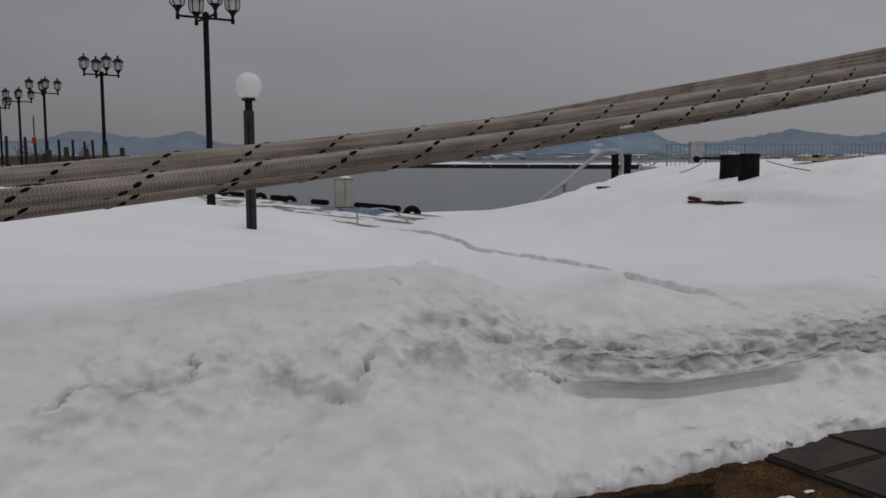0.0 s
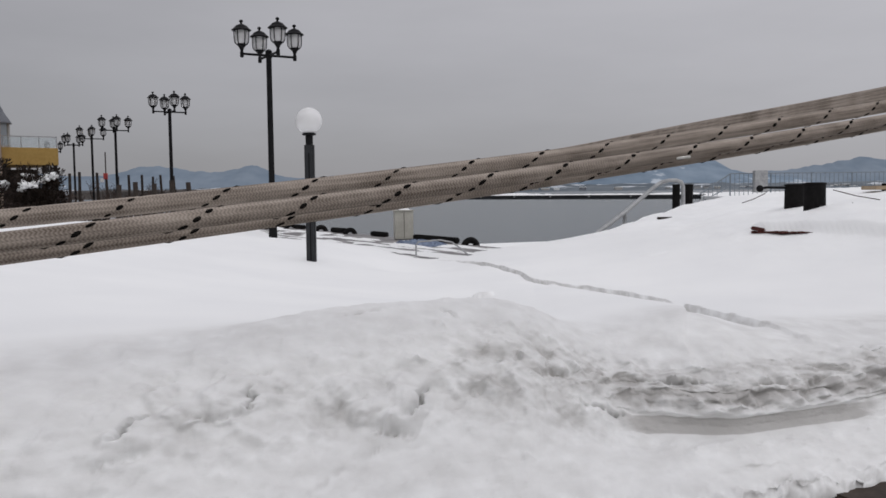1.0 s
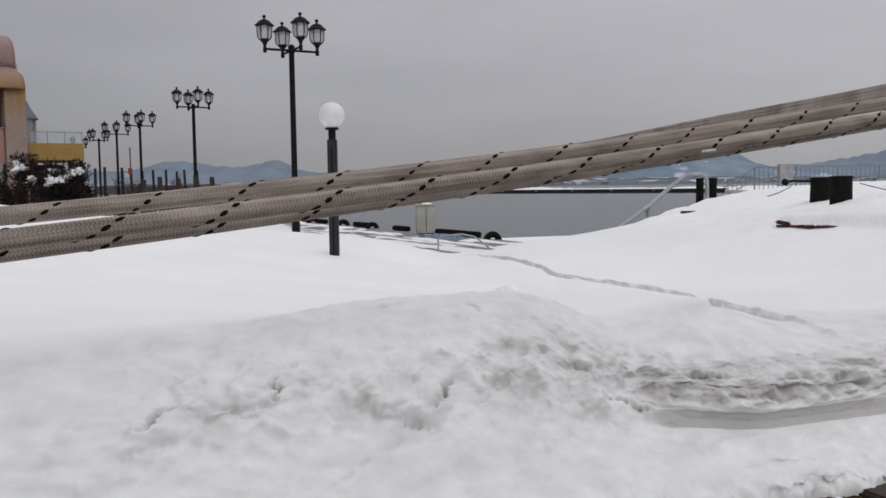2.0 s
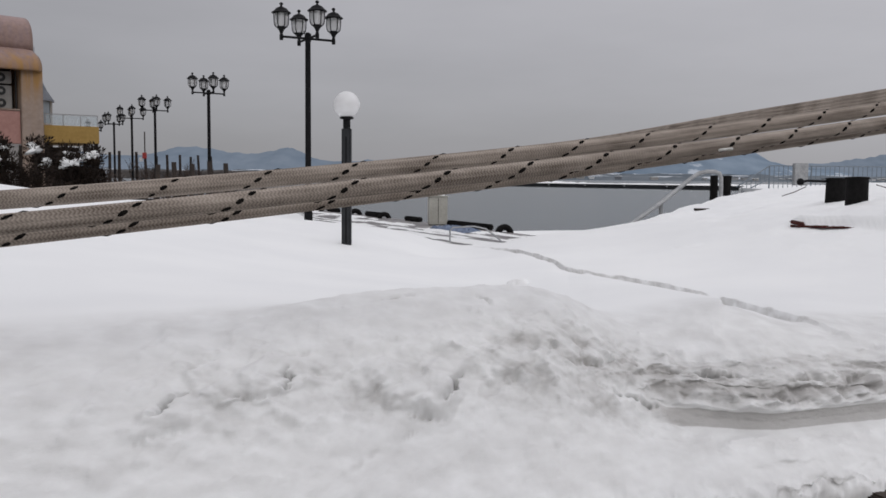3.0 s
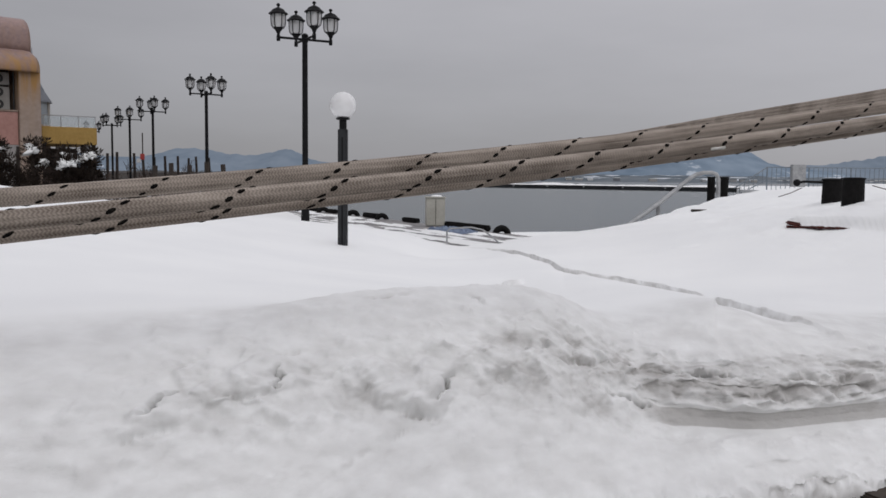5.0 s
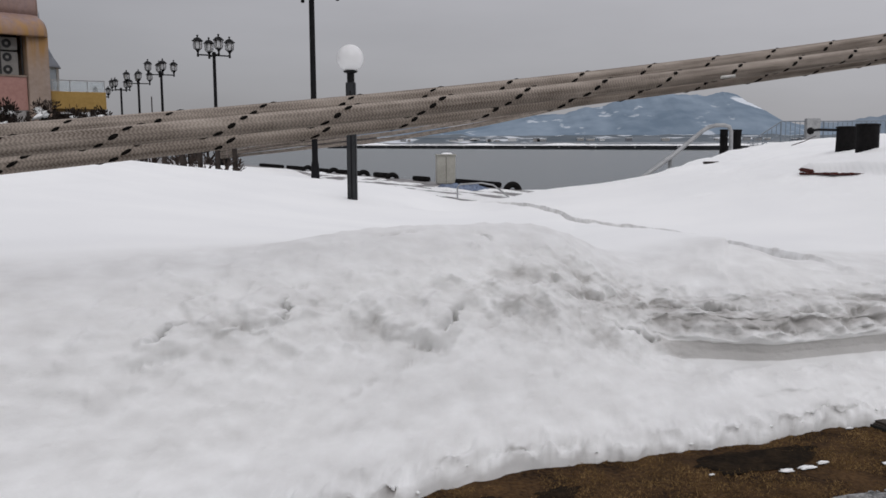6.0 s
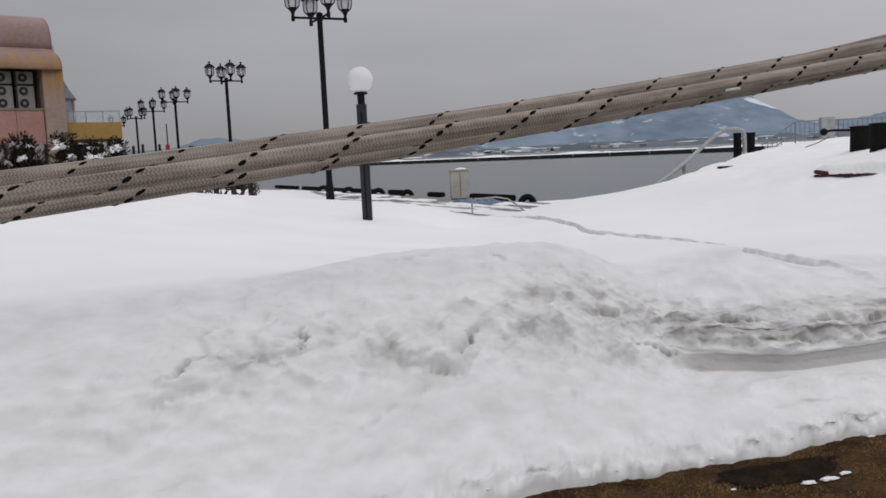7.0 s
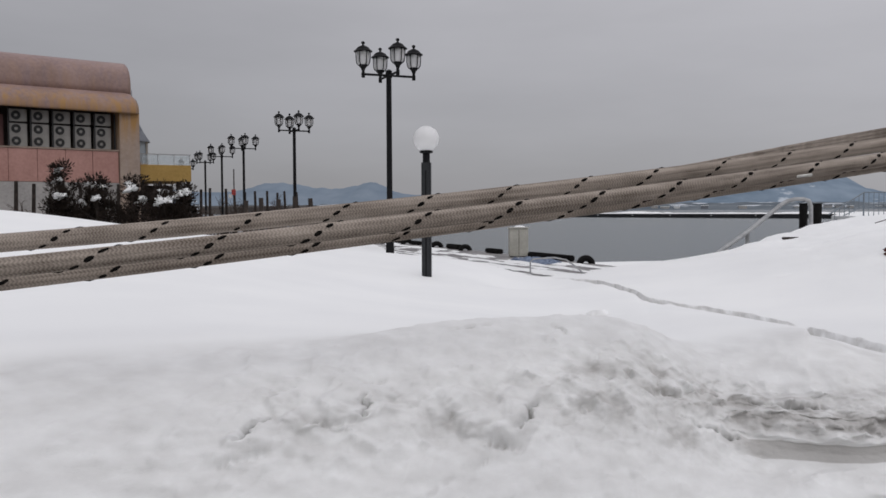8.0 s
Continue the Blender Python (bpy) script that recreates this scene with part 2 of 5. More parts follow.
RUBBER = mat("black_rubber", (0.005, 0.005, 0.005), (0.014, 0.013, 0.013), rough=0.9, scale=9, fine=80, bump=0.3, dist=0.01, spec=0.12)
GALV = mat("galvanised_pipe", (0.24, 0.245, 0.25), (0.42, 0.425, 0.43), rough=0.5, scale=7, fine=50, metal=0.35, bump=0.1, dist=0.002)
RAIL_BLUE = mat("blue_grey_railing_paint", (0.12, 0.15, 0.18), (0.2, 0.23, 0.26), rough=0.55, scale=5)
GRASS_SOIL = mat("dead_grass_soil", (0.012, 0.007, 0.005), (0.10, 0.056, 0.024), rough=0.98, scale=4.5, fine=48, bump=0.9, dist=0.03, spec=0.1)
BLADE = mat("dead_grass_blade", (0.06, 0.036, 0.015), (0.33, 0.21, 0.09), rough=0.95, scale=5.0, fine=60, bump=0.0, spec=0.1)
WET_SOIL = mat("wet_black_soil", (0.006, 0.005, 0.004), (0.03, 0.02, 0.012), rough=1.0, scale=9, fine=60, bump=0.9, dist=0.02, spec=0.05)
SLAB = mat("wet_concrete_slab", (0.018, 0.013, 0.010), (0.056, 0.042, 0.031), rough=0.9, scale=5, fine=70, bump=0.3, dist=0.004)
GRAVEL = mat("grey_gravel_asphalt", (0.10, 0.10, 0.10), (0.40, 0.40, 0.39), rough=0.9, scale=20, fine=85, bump=0.9, dist=0.02)
JOINT = mat("dark_mossy_joint", (0.008, 0.008, 0.006), (0.02, 0.018, 0.014), rough=0.95, scale=20)
QUAY = mat("wet_quay_concrete", (0.06, 0.056, 0.058), (0.30, 0.285, 0.28), rough=0.55, scale=1.0, fine=6, bump=0.2, dist=0.01)
CABINET = mat("beige_cabinet_paint", (0.33, 0.32, 0.28), (0.46, 0.45, 0.40), rough=0.5, scale=3, fine=30, bump=0.05)
TARP = mat("blue_tarpaulin", (0.02, 0.04, 0.10), (0.22, 0.28, 0.38), rough=0.6, scale=5, fine=30, bump=0.3)
RUST = mat("rusty_red_iron", (0.03, 0.007, 0.006), (0.11, 0.024, 0.018), rough=0.85, scale=9, fine=70, bump=0.6, dist=0.01)
PLANK = mat("pale_brown_plank", (0.26, 0.19, 0.12), (0.42, 0.33, 0.23), rough=0.8, scale=4, fine=40)
PINK_WALL = mat("pink_wall_panel", (0.36, 0.185, 0.155), (0.47, 0.26, 0.22), rough=0.6, scale=0.7, fine=8, bump=0.05)
BEIGE_WALL = mat("stained_beige_render", (0.25, 0.19, 0.15), (0.38, 0.30, 0.245), rough=0.75, scale=0.9, fine=9, bump=0.1)
GREY_WALL = mat("grey_wall", (0.28, 0.27, 0.26), (0.42, 0.40, 0.38), rough=0.8, scale=0.8, fine=9)
YELLOW = mat("ochre_yellow_panel", (0.33, 0.20, 0.045), (0.44, 0.28, 0.075), rough=0.6, scale=0.8, fine=8, bump=0.05)
# near-black brown behind the machines, on the bay floor and under the terrace
DARK_VOID = mat("dark_brown_recess", (0.02, 0.015, 0.013), (0.05, 0.037, 0.032), rough=0.8, scale=2)
AC_WHITE = mat("off_white_unit_paint", (0.23, 0.22, 0.205), (0.35, 0.335, 0.31), rough=0.5, scale=2, fine=20, bump=0.03)
FAN_DARK = mat("dark_fan_grille", (0.015, 0.015, 0.016), (0.04, 0.04, 0.04), rough=0.6, scale=8)
SLATE = mat("grey_roof_sheet", (0.10, 0.11, 0.13), (0.2, 0.21, 0.23), rough=0.6, scale=1.2, fine=14)
WOOD_DARK = mat("dark_wet_wood", (0.012, 0.009, 0.007), (0.042, 0.03, 0.024), rough=0.9, scale=6, fine=40, bump=0.4, dist=0.01)
TWIG = mat("bare_twig_bark", (0.02, 0.014, 0.011), (0.075, 0.05, 0.04), rough=0.9, scale=6)
NEEDLES = mat("dark_evergreen_leaves", (0.010, 0.007, 0.006), (0.036, 0.025, 0.018), rough=0.8, scale=3, fine=20, bump=0.0, spec=0.2)
LAMP_GLASS = glass_material("frosted_lamp_glass", (0.72, 0.72, 0.72), 0.35, 0.55)
GLOBE = glass_material("white_opal_globe", (0.88, 0.88, 0.88), 0.35, 0.25)
PANE = glass_material("terrace_glass", (0.75, 0.8, 0.82), 0.05, 0.85)
MARKER_RED = mat("red_marker_paint", (0.3, 0.03, 0.03), (0.45, 0.06, 0.05), rough=0.6, scale=6)
WHITE_PAINT = mat("white_paint", (0.6, 0.6, 0.6), (0.75, 0.75, 0.75), rough=0.6, scale=6)
JETTY_BLACK = mat("black_jetty_wall", (0.008, 0.009, 0.011), (0.03, 0.032, 0.036), rough=0.8, scale=0.2, fine=2)
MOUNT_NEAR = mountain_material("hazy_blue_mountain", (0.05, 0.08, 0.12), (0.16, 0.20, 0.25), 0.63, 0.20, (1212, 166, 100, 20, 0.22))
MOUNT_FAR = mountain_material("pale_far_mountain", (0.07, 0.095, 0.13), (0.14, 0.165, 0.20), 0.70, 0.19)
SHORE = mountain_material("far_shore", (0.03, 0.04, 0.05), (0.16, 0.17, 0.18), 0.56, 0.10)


def vault_material(name, low, high):
    """Sheet metal or render, with ochre rust run in vertical streaks where the attribute 'soil' is high."""
    m = mat(name, low, high, rough=0.6, scale=0.5, fine=6, bump=0.05)
    n, l = m.node_tree.nodes, m.node_tree.links
    b = n["Principled BSDF"]
    ramp = [k for k in n if k.bl_idname == "ShaderNodeValToRGB"][0]
    tc = [k for k in n if k.bl_idname == "ShaderNodeTexCoord"][0]
    mp = n.new("ShaderNodeMapping")
    mp.inputs["Scale"].default_value = (1.9, 1.9, 0.16)
    l.new(tc.outputs["Object"], mp.inputs["Vector"])
    st = n.new("ShaderNodeTexNoise")
    st.inputs["Scale"].default_value, st.inputs["Detail"].default_value = 2.0, 7.0
    l.new(mp.outputs[0], st.inputs["Vector"])
    at = n.new("ShaderNodeAttribute")
    at.attribute_name = "soil"
    k = n.new("ShaderNodeMapRange")
    k.inputs["From Min"].default_value, k.inputs["From Max"].default_value = 0.32, 0.66
    l.new(st.outputs["Fac"], k.inputs["Value"])
    mu = n.new("ShaderNodeMath")
    mu.operation = "MULTIPLY"
    l.new(k.outputs[0], mu.inputs[0])
    l.new(at.outputs["Fac"], mu.inputs[1])
    mix = n.new("ShaderNodeMix")
    mix.data_type = "RGBA"
    l.new(mu.outputs[0], mix.inputs["Factor"])
    l.new(ramp.outputs[0], mix.inputs[6])
    mix.inputs[7].default_value = (0.36, 0.195, 0.06, 1)
    l.new(mix.outputs[2], b.inputs["Base Color"])
    return m


VAULT = vault_material("rust_streaked_roof_sheet", (0.20, 0.135, 0.13), (0.31, 0.215, 0.20))
PIER_RENDER = vault_material("rust_streaked_beige_render", (0.27, 0.205, 0.165), (0.38, 0.30, 0.25))


# ---- mesh helpers ----
def finish(name, bm, material, smooth=False):
    me = bpy.data.meshes.new(name)
    bm.normal_update()
    bm.to_mesh(me)
    bm.free()
    me.materials.append(material)
    if smooth:
        me.polygons.foreach_set("use_smooth", [True] * len(me.polygons))
    return new(name, me)


def part(name, bm, material, parent, label="", smooth=False):
    ob = finish(name, bm, material, smooth)
    ob.parent = parent
    if label:
        tagged(ob, label)
    return ob


def thing(name, at, label, category, group="", turn=0.0, kind=""):
    ob = new(name)
    ob.empty_display_size = 0.1
    ob.matrix_world = pose(*at, 0, 0, turn)
    return tagged(ob, label, category, group, kind)


def box(bm, size, centre, bevel=0.0, turn=None):
    made = bmesh.ops.create_cube(bm, size=1.0)["verts"]
    bmesh.ops.scale(bm, vec=size, verts=made)
    if bevel:
        edges = list({e for v in made for e in v.link_edges})
        made = list({v for f in bmesh.ops.bevel(bm, geom=edges, offset=bevel, segments=2, affect="EDGES")["faces"] for v in f.verts} | {v for v in made if v.is_valid})
    if turn is not None:
        bmesh.ops.transform(bm, matrix=turn, verts=made)
    bmesh.ops.translate(bm, vec=centre, verts=made)
    return made


def tube(bm, points, radii, sides=10, caps=True, uv=False):
    """A round bar along points; radii one number or one for each point."""
    pts = [Vector(p) for p in points]
    if isinstance(radii, (int, float)):
        radii = [radii] * len(pts)
    layer = bm.loops.layers.uv.verify() if uv else None
    rings, run, length = [], [], 0.0
    side = None
    for i, p in enumerate(pts):
        way = (pts[min(i + 1, len(pts) - 1)] - pts[max(i - 1, 0)]).normalized()
        if side is None:
            side = way.cross(Vector((0, 0, 1)))
            if side.length < 0.05:
                side = way.cross(Vector((1, 0, 0)))
        side = (side - way * side.dot(way)).normalized()
        up = side.cross(way)
        if i:
            length += (p - pts[i - 1]).length
        run.append(length)
        rings.append([bm.verts.new(p + (side * math.cos(a) + up * math.sin(a)) * radii[i]) for a in (2 * math.pi * k / sides for k in range(sides))])
    for i in range(len(rings) - 1):
        for k in range(sides):
            j = (k + 1) % sides
            f = bm.faces.new((rings[i][k], rings[i][j], rings[i + 1][j], rings[i + 1][k]))
            if uv:
                turn_m = 2 * math.pi * radii[i] / sides
                for loop, (a, c) in zip(f.loops, ((i, k), (i, k + 1), (i + 1, k + 1), (i + 1, k))):
                    loop[layer].uv = (run[a], c * turn_m)
    if caps:
        bm.faces.new(rings[0])
        bm.faces.new(rings[-1][::-1])
    return rings


def lathe(bm, profile, sides=16, centre=(0, 0, 0), caps=True):
    """Turned body from (radius, height) pairs, upwards."""
    c = Vector(centre)
    rings = [[bm.verts.new(c + Vector((r * math.cos(a), r * math.sin(a), h))) for a in (2 * math.pi * k / sides for k in range(sides))] for r, h in profile]
    for lo, hi in zip(rings, rings[1:]):
        for k in range(sides):
            j = (k + 1) % sides
            bm.faces.new((lo[k], lo[j], hi[j], hi[k]))
    if caps:
        bm.faces.new(rings[0][::-1])
        bm.faces.new(rings[-1])


def prism(bm, outline, z0, z1):
    """Upright body on a plan outline, counter-clockwise."""
    lo = [bm.verts.new((x, y, z0)) for x, y in outline]
    hi = [bm.verts.new((x, y, z1)) for x, y in outline]
    bm.faces.new(lo[::-1])
    bm.faces.new(hi)
    for i in range(len(lo)):
        j = (i + 1) % len(lo)
        bm.faces.new((lo[i], lo[j], hi[j], hi[i]))


def smooth01(a, b, v):
    k = np.clip((v - a) / (b - a), 0.0, 1.0)
    return k * k * (3 - 2 * k)


def mesh_grid(name, xyz, material, soil=None, smooth=True):
    """A sheet from an array of rows of points; soil: an attribute for each point."""
    rows, cols = xyz.shape[:2]
    idx = np.arange(rows * cols).reshape(rows, cols)
    quads = np.stack([idx[:-1, :-1], idx[:-1, 1:], idx[1:, 1:], idx[1:, :-1]], -1).reshape(-1, 4)
    me = bpy.data.meshes.new(name)
    me.from_pydata(xyz.reshape(-1, 3).tolist(), [], quads.tolist())
    if soil is not None:
        at = me.attributes.new("soil", "FLOAT", "POINT")
        at.data.foreach_set("value", soil.reshape(-1).astype(np.float32))
    me.materials.append(material)
    if smooth:
        me.polygons.foreach_set("use_smooth", [True] * len(me.polygons))
    me.update()
    return new(name, me)


# ---- ground, quay and water ----
bm = bmesh.new()
prism(bm, [(-300, -200), (300, -200), (300, 15.0), (-300, 15.0)], -1.5, 0.0)
tagged(finish("ground", bm, GRASS_SOIL), "dead brown winter turf over wet soil", "ground", kind="structure")

bm = bmesh.new()
prism(bm, [(-400, 15.004), (1.6, 15.004), (1.5, 21.4), (-7.07, 37.9), (-30, 77), (-150, 285), (-400, 285)], -3.0, 0.2)
tagged(finish("quay_paving", bm, QUAY), "wet grey concrete quay with thin slush", "quay", kind="structure")

bm = bmesh.new()
prism(bm, [(1.604, 15.004), (300, 15.004), (300, 90), (28.0, 90), (12.4, 40), (7.4, 24.2), (4.6, 21.6), (1.504, 21.4)], -3.0, 0.19)
tagged(finish("pier_paving", bm, QUAY), "snow-covered concrete pier beside the harbour basin", "pier", kind="structure")

bm = bmesh.new()
prism(bm, [(-4800, 10), (4800, 10), (4800, 4850), (-4800, 4850)], -1.4, -1.0)
tagged(finish("water", bm, WATER), "calm grey-green harbour water under cloud", "water", kind="structure")

# ---- the snow ----
HILLS = [
    [0.13, 0.16, -0.17, 0.1, 0.23, -0.1, -0.14, -0.09],
    [0.01, 0.34, 0.15, 0.08, -0.33, -0.24, 0.2, 0.25],
    [0.12, 0.55, -0.01, -0.4, -0.06, 0.4, 0.31, 0.21],
    [0.1, 0.02, 0.06, 0.26, -0.15, -0.11, 0.18, 0.19],
    [0.09, 0.08, -0.07, -0.2, -0.25, 0.18, 0.33, 0.16],
    [-0.04, 0.03, -0.16, -0.37, -0.14, 0.19, 0.09, 0.31],
]


def hills(x, y):
    """The broad swell of the snow field: low round hills over 0.8 m of snow."""
    z = 0.8 + 0 * x
    for cy, row in zip((4, 8, 12, 16, 20, 25), HILLS):
        for cx, h in zip((-13, -9, -5, -1.5, 2, 5.5, 9, 13), row):
            z = z + h * np.exp(-((x - cx) ** 2 + (y - cy) ** 2) / 23.12)
    return z


def snow_edge(x):
    """The near edge of the snow on the turf, y for x."""
    return np.maximum(3.53 + 0.40 * x - 0.35 * np.maximum(-x, 0), 0.8)


def snow_end(x):
    """Where the snow stops short of the quay's edge."""
    left = 15.5 - (x - 0.6) * 1.9
    right = 15.5 + 1.1 * (x - 0.6)
    return np.where(x < 0.6, left, np.minimum(right, 60))


def fbm(p, octaves=4, rough=1.0):
    return noise.fractal(Vector(p), rough, 2.0, octaves)


SLITS = [
    (-1.29, 0.79, -1.23, 0.92, 0.015, 0.13), (-1.27, 1.06, -1.20, 1.22, 0.045, 0.035), (-1.36, 0.69, -1.20, 0.715, 0.026, 0.05),
    (-0.86, 1.00, -0.83, 0.85, 0.014, 0.09), (-0.83, 0.84, -0.97, 0.815, 0.030, 0.03), (-0.95, 0.815, -1.06, 0.876, 0.028, 0.03), (-0.94, 1.13, -0.76, 1.115, 0.034, 0.03),
    (-0.08, 0.78, -0.12, 0.66, 0.016, 0.10), (-0.33, 0.64, -0.13, 0.565, 0.030, 0.07), (-0.50, 0.75, -0.41, 0.83, 0.034, 0.035),
    (-0.58, 0.43, -0.40, 0.52, 0.035, 0.015), (-0.35, 0.53, -0.24, 0.55, 0.030, 0.015),
    (0.12, 0.71, 0.28, 0.75, 0.026, 0.03), (0.30, 0.90, 0.33, 0.98, 0.022, 0.04), (0.42, 0.95, 0.44, 1.04, 0.020, 0.05),
    (0.58, 0.93, 0.76, 1.00, 0.026, 0.06), (0.74, 1.02, 1.06, 1.14, 0.030, 0.075), (1.28, 1.11, 1.50, 1.17, 0.022, 0.10), (1.10, 1.14, 1.25, 1.12, 0.020, 0.05),
    (0.66, 0.80, 0.78, 0.81, 0.020, 0.05), (1.55, 0.99, 1.72, 0.97, 0.022, 0.04), (1.85, 1.12, 2.08, 1.06, 0.024, 0.06), (2.15, 1.04, 2.38, 1.08, 0.024, 0.06),
    (0.76, 0.79, 1.02, 0.80, 0.016, 0.12), (-0.55, 1.60, -0.30, 1.62, 0.03, 0.03), (0.02, 1.55, 0.12, 1.40, 0.02, 0.04),
]
# bumps out on the open field: x, y, half length, half width, height
BUMPS = [(0.48, 9.1, 0.11, 0.10, 0.055), (0.56, 9.2, 0.06, 0.06, 0.05), (2.72, 5.5, 0.16, 0.07, 0.03), (2.95, 5.6, 0.12, 0.07, 0.03), (2.5, 5.75, 0.08, 0.06, 0.02),
         (6.9, 11.8, 0.5, 0.25, 0.05), (3.0, 11.9, 0.2, 0.1, 0.02)]
CLODS = [
    (-0.97, 0.93, 0.17, 0.075), (-0.21, 0.73, 0.18, 0.10), (-0.45, 0.86, 0.13, 0.045), (-0.66, 0.98, 0.11, 0.03), (0.18, 0.86, 0.12, 0.035), (-0.02, 0.98, 0.10, 0.03), (0.40, 0.80, 0.09, 0.03), (-1.28, 0.76, 0.09, 0.025),
]


# the crack: bearing x / y, how far off, and how tall its broken side stands
CRACK = np.array([(0.002, 15.7, 0.012), (0.030, 14.6, 0.018), (0.048, 13.8, 0.055), (0.075, 12.6, 0.065), (0.113, 10.96, 0.075), (0.140, 10.4, 0.03), (0.178, 9.84, 0.055), (0.230, 9.07, 0.06), (0.262, 8.5, 0.03),
                  (0.279, 8.1, 0.004), (0.286, 8.0, 0.004), (0.290, 7.95, 0.085), (0.325, 7.3, 0.06), (0.345, 6.9, 0.078), (0.367, 6.5, 0.07), (0.395, 6.1, 0.02), (0.4375, 5.6, 0.005)])


def build_snow():
    xs = np.concatenate([np.arange(-15, -4.2, 0.15), np.arange(-4.2, -1.6, 0.02), np.arange(-1.6, 2.2, 0.0085), np.arange(2.2, 4.2, 0.018), np.arange(4.2, 7.0, 0.05), np.arange(7.0, 16.01, 0.12)])
    ds = np.concatenate([np.arange(0, 0.4, 0.018), np.arange(0.4, 1.3, 0.0085), np.arange(1.3, 2.6, 0.018), np.arange(2.6, 9.8, 0.04), np.arange(9.8, 13.5, 0.06), np.arange(13.5, 27, 0.16)])
    # section of the bank: run from the edge, offset inwards and height; the ploughed lump, and the ledge with its hollow
    run = [0, 0.03, 0.10, 0.35, 0.55, 0.68, 0.76, 0.82, 0.90, 1.05, 1.35, 1.9, 2.6]
    in_l = [0, 0.00, 0.06, 0.32, 0.55, 0.70, 0.78, 0.83, 0.90, 1.05, 1.35, 1.9, 2.6]
    up_l = [-0.03, 0.06, 0.11, 0.26, 0.44, 0.55, 0.61, 0.64, 0.68, 0.74, 0.81, 0.86, 0.86]
    in_r = [0, 0.00, 0.06, 0.33, 0.60, 0.80, 0.835, 0.83, 0.785, 0.98, 1.30, 1.9, 2.6]
    up_r = [-0.03, 0.05, 0.09, 0.175, 0.22, 0.255, 0.285, 0.325, 0.355, 0.46, 0.545, 0.57, 0.53]
    X, D = np.meshgrid(xs, ds)
    left = 1 - smooth01(0.3, 1.15, X)
    hollow = smooth01(0.68, 1.5, X) * (1 - smooth01(1.9, 3.0, X))
    inr = np.interp(D, run, in_r) * hollow + np.interp(D, run, in_l) * (1 - hollow)
    draw_in = 1 - 0.42 * smooth01(0.95, 1.7, X) * (1 - smooth01(0.9, 1.9, D))
    inn = (np.interp(D, run, in_l) * left + inr * (1 - left)) * draw_in
    inn = np.where(D > 2.6, D, inn)
    upp = np.interp(D, run, up_l) * left + np.interp(D, run, up_r) * (1 - left)
    e = np.empty_like(xs)
    for i, x in enumerate(xs):
        e[i] = 0.09 * fbm((x * 1.3, 0.0, 3.0), 5) + 0.02 * fbm((x * 9, 1.0, 3.0), 4)
    near = 1 - smooth01(0.02, 0.24, D)
    Y = snow_edge(X) + inn + e[None, :] * near
    field = hills(X, Y)
    blend = smooth01(1.2, 2.6, D)
    Z = upp * (1 - blend) + field * blend
    # the crest of the heap the plough left
    back = np.where(D > 1.75, 0.24, 0.42)
    Z += 0.10 * np.exp(-((X + 0.1) / 0.95) ** 4) * np.exp(-((D - 1.75) / back) ** 2)
    # trough worn towards the quay
    Z -= 0.25 * np.exp(-((X + 0.30) / 0.95) ** 2) * smooth01(11.8, 14.0, Y)
    # lumps and clods of the ploughed face
    face = (0.16 * smooth01(0.05, 0.2, D) + 0.84 * smooth01(0.42, 0.66, D)) * (1 - smooth01(1.0, 1.7, D)) * (0.35 + 0.65 * smooth01(-2.1, -1.3, X))
    fade_x = 1 - smooth01(3.6, 4.2, np.abs(X))
    soil = np.zeros_like(X)
    rows, cols = X.shape
    for r in range(rows):
        for c in range(cols):
            x, y, d = X[r, c], Y[r, c], D[r, c]
            w = face[r, c] * fade_x[r, c]
            if d < 2.6 and abs(x) < 4.2:
                z0 = Z[r, c]
                rightish = 1 - left[r, c]
                lump = noise.voronoi(Vector((x * 3.4 + 0.3 * fbm((x * 5, y * 5, 0)), y * 3.6, z0 * 4.5)))[0]
                crack = min(lump[1] - lump[0], 0.35)
                f1 = fbm((x * 3.2, y * 3.2, z0 * 4), 7, 0.85)
                f2 = noise.hetero_terrain(Vector((x * 11.0, y * 11.0, z0 * 15)), 0.7, 2.1, 4, 0.3) - 0.35
                f3 = fbm((x * 2.3, z0 * 36 + 1.6 * fbm((x * 2.0, y * 2.0, 1), 3), y * 2), 5, 0.9)
                step = math.tanh(3.5 * f3)
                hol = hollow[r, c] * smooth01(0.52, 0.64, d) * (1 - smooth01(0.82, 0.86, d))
                w *= 1 - 0.85 * hol
                upper = rightish * smooth01(0.82, 0.90, d)
                lip = hollow[r, c] * smooth01(0.78, 0.82, d) * (1 - smooth01(0.86, 0.98, d))
                w *= 1 - 0.8 * lip
                calm = 0.55 + 0.45 * smooth01(-0.1, 0.45, x) + 0.35 * smooth01(-1.5, -1.1, x) * (1 - smooth01(0.2, 0.5, x)) * smooth01(0.55, 0.70, d) * (1 - smooth01(0.95, 1.12, d))
                dz = w * calm * (0.036 * (crack - 0.2) + 0.03 * f1 + 0.012 * f2)
                dy = -w * calm * (0.028 * (crack - 0.2) + 0.036 * f1 + 0.024 * f2 * (1 + 0.9 * upper) + 0.013 * step * (0.2 + upper) + 0.024 * upper * fbm((x * 7, z0 * 30, y * 5), 5, 0.8) - 0.03 * max(0.0, -f3 - 0.28) * upper)
                crumb = smooth01(0.02, 0.10, d) * (1 - smooth01(1.7, 2.0, d)) * fade_x[r, c] * (1 - hol)
                dz += crumb * 0.012 * f2 * (0.35 + max(0.0, f1 + 0.2))
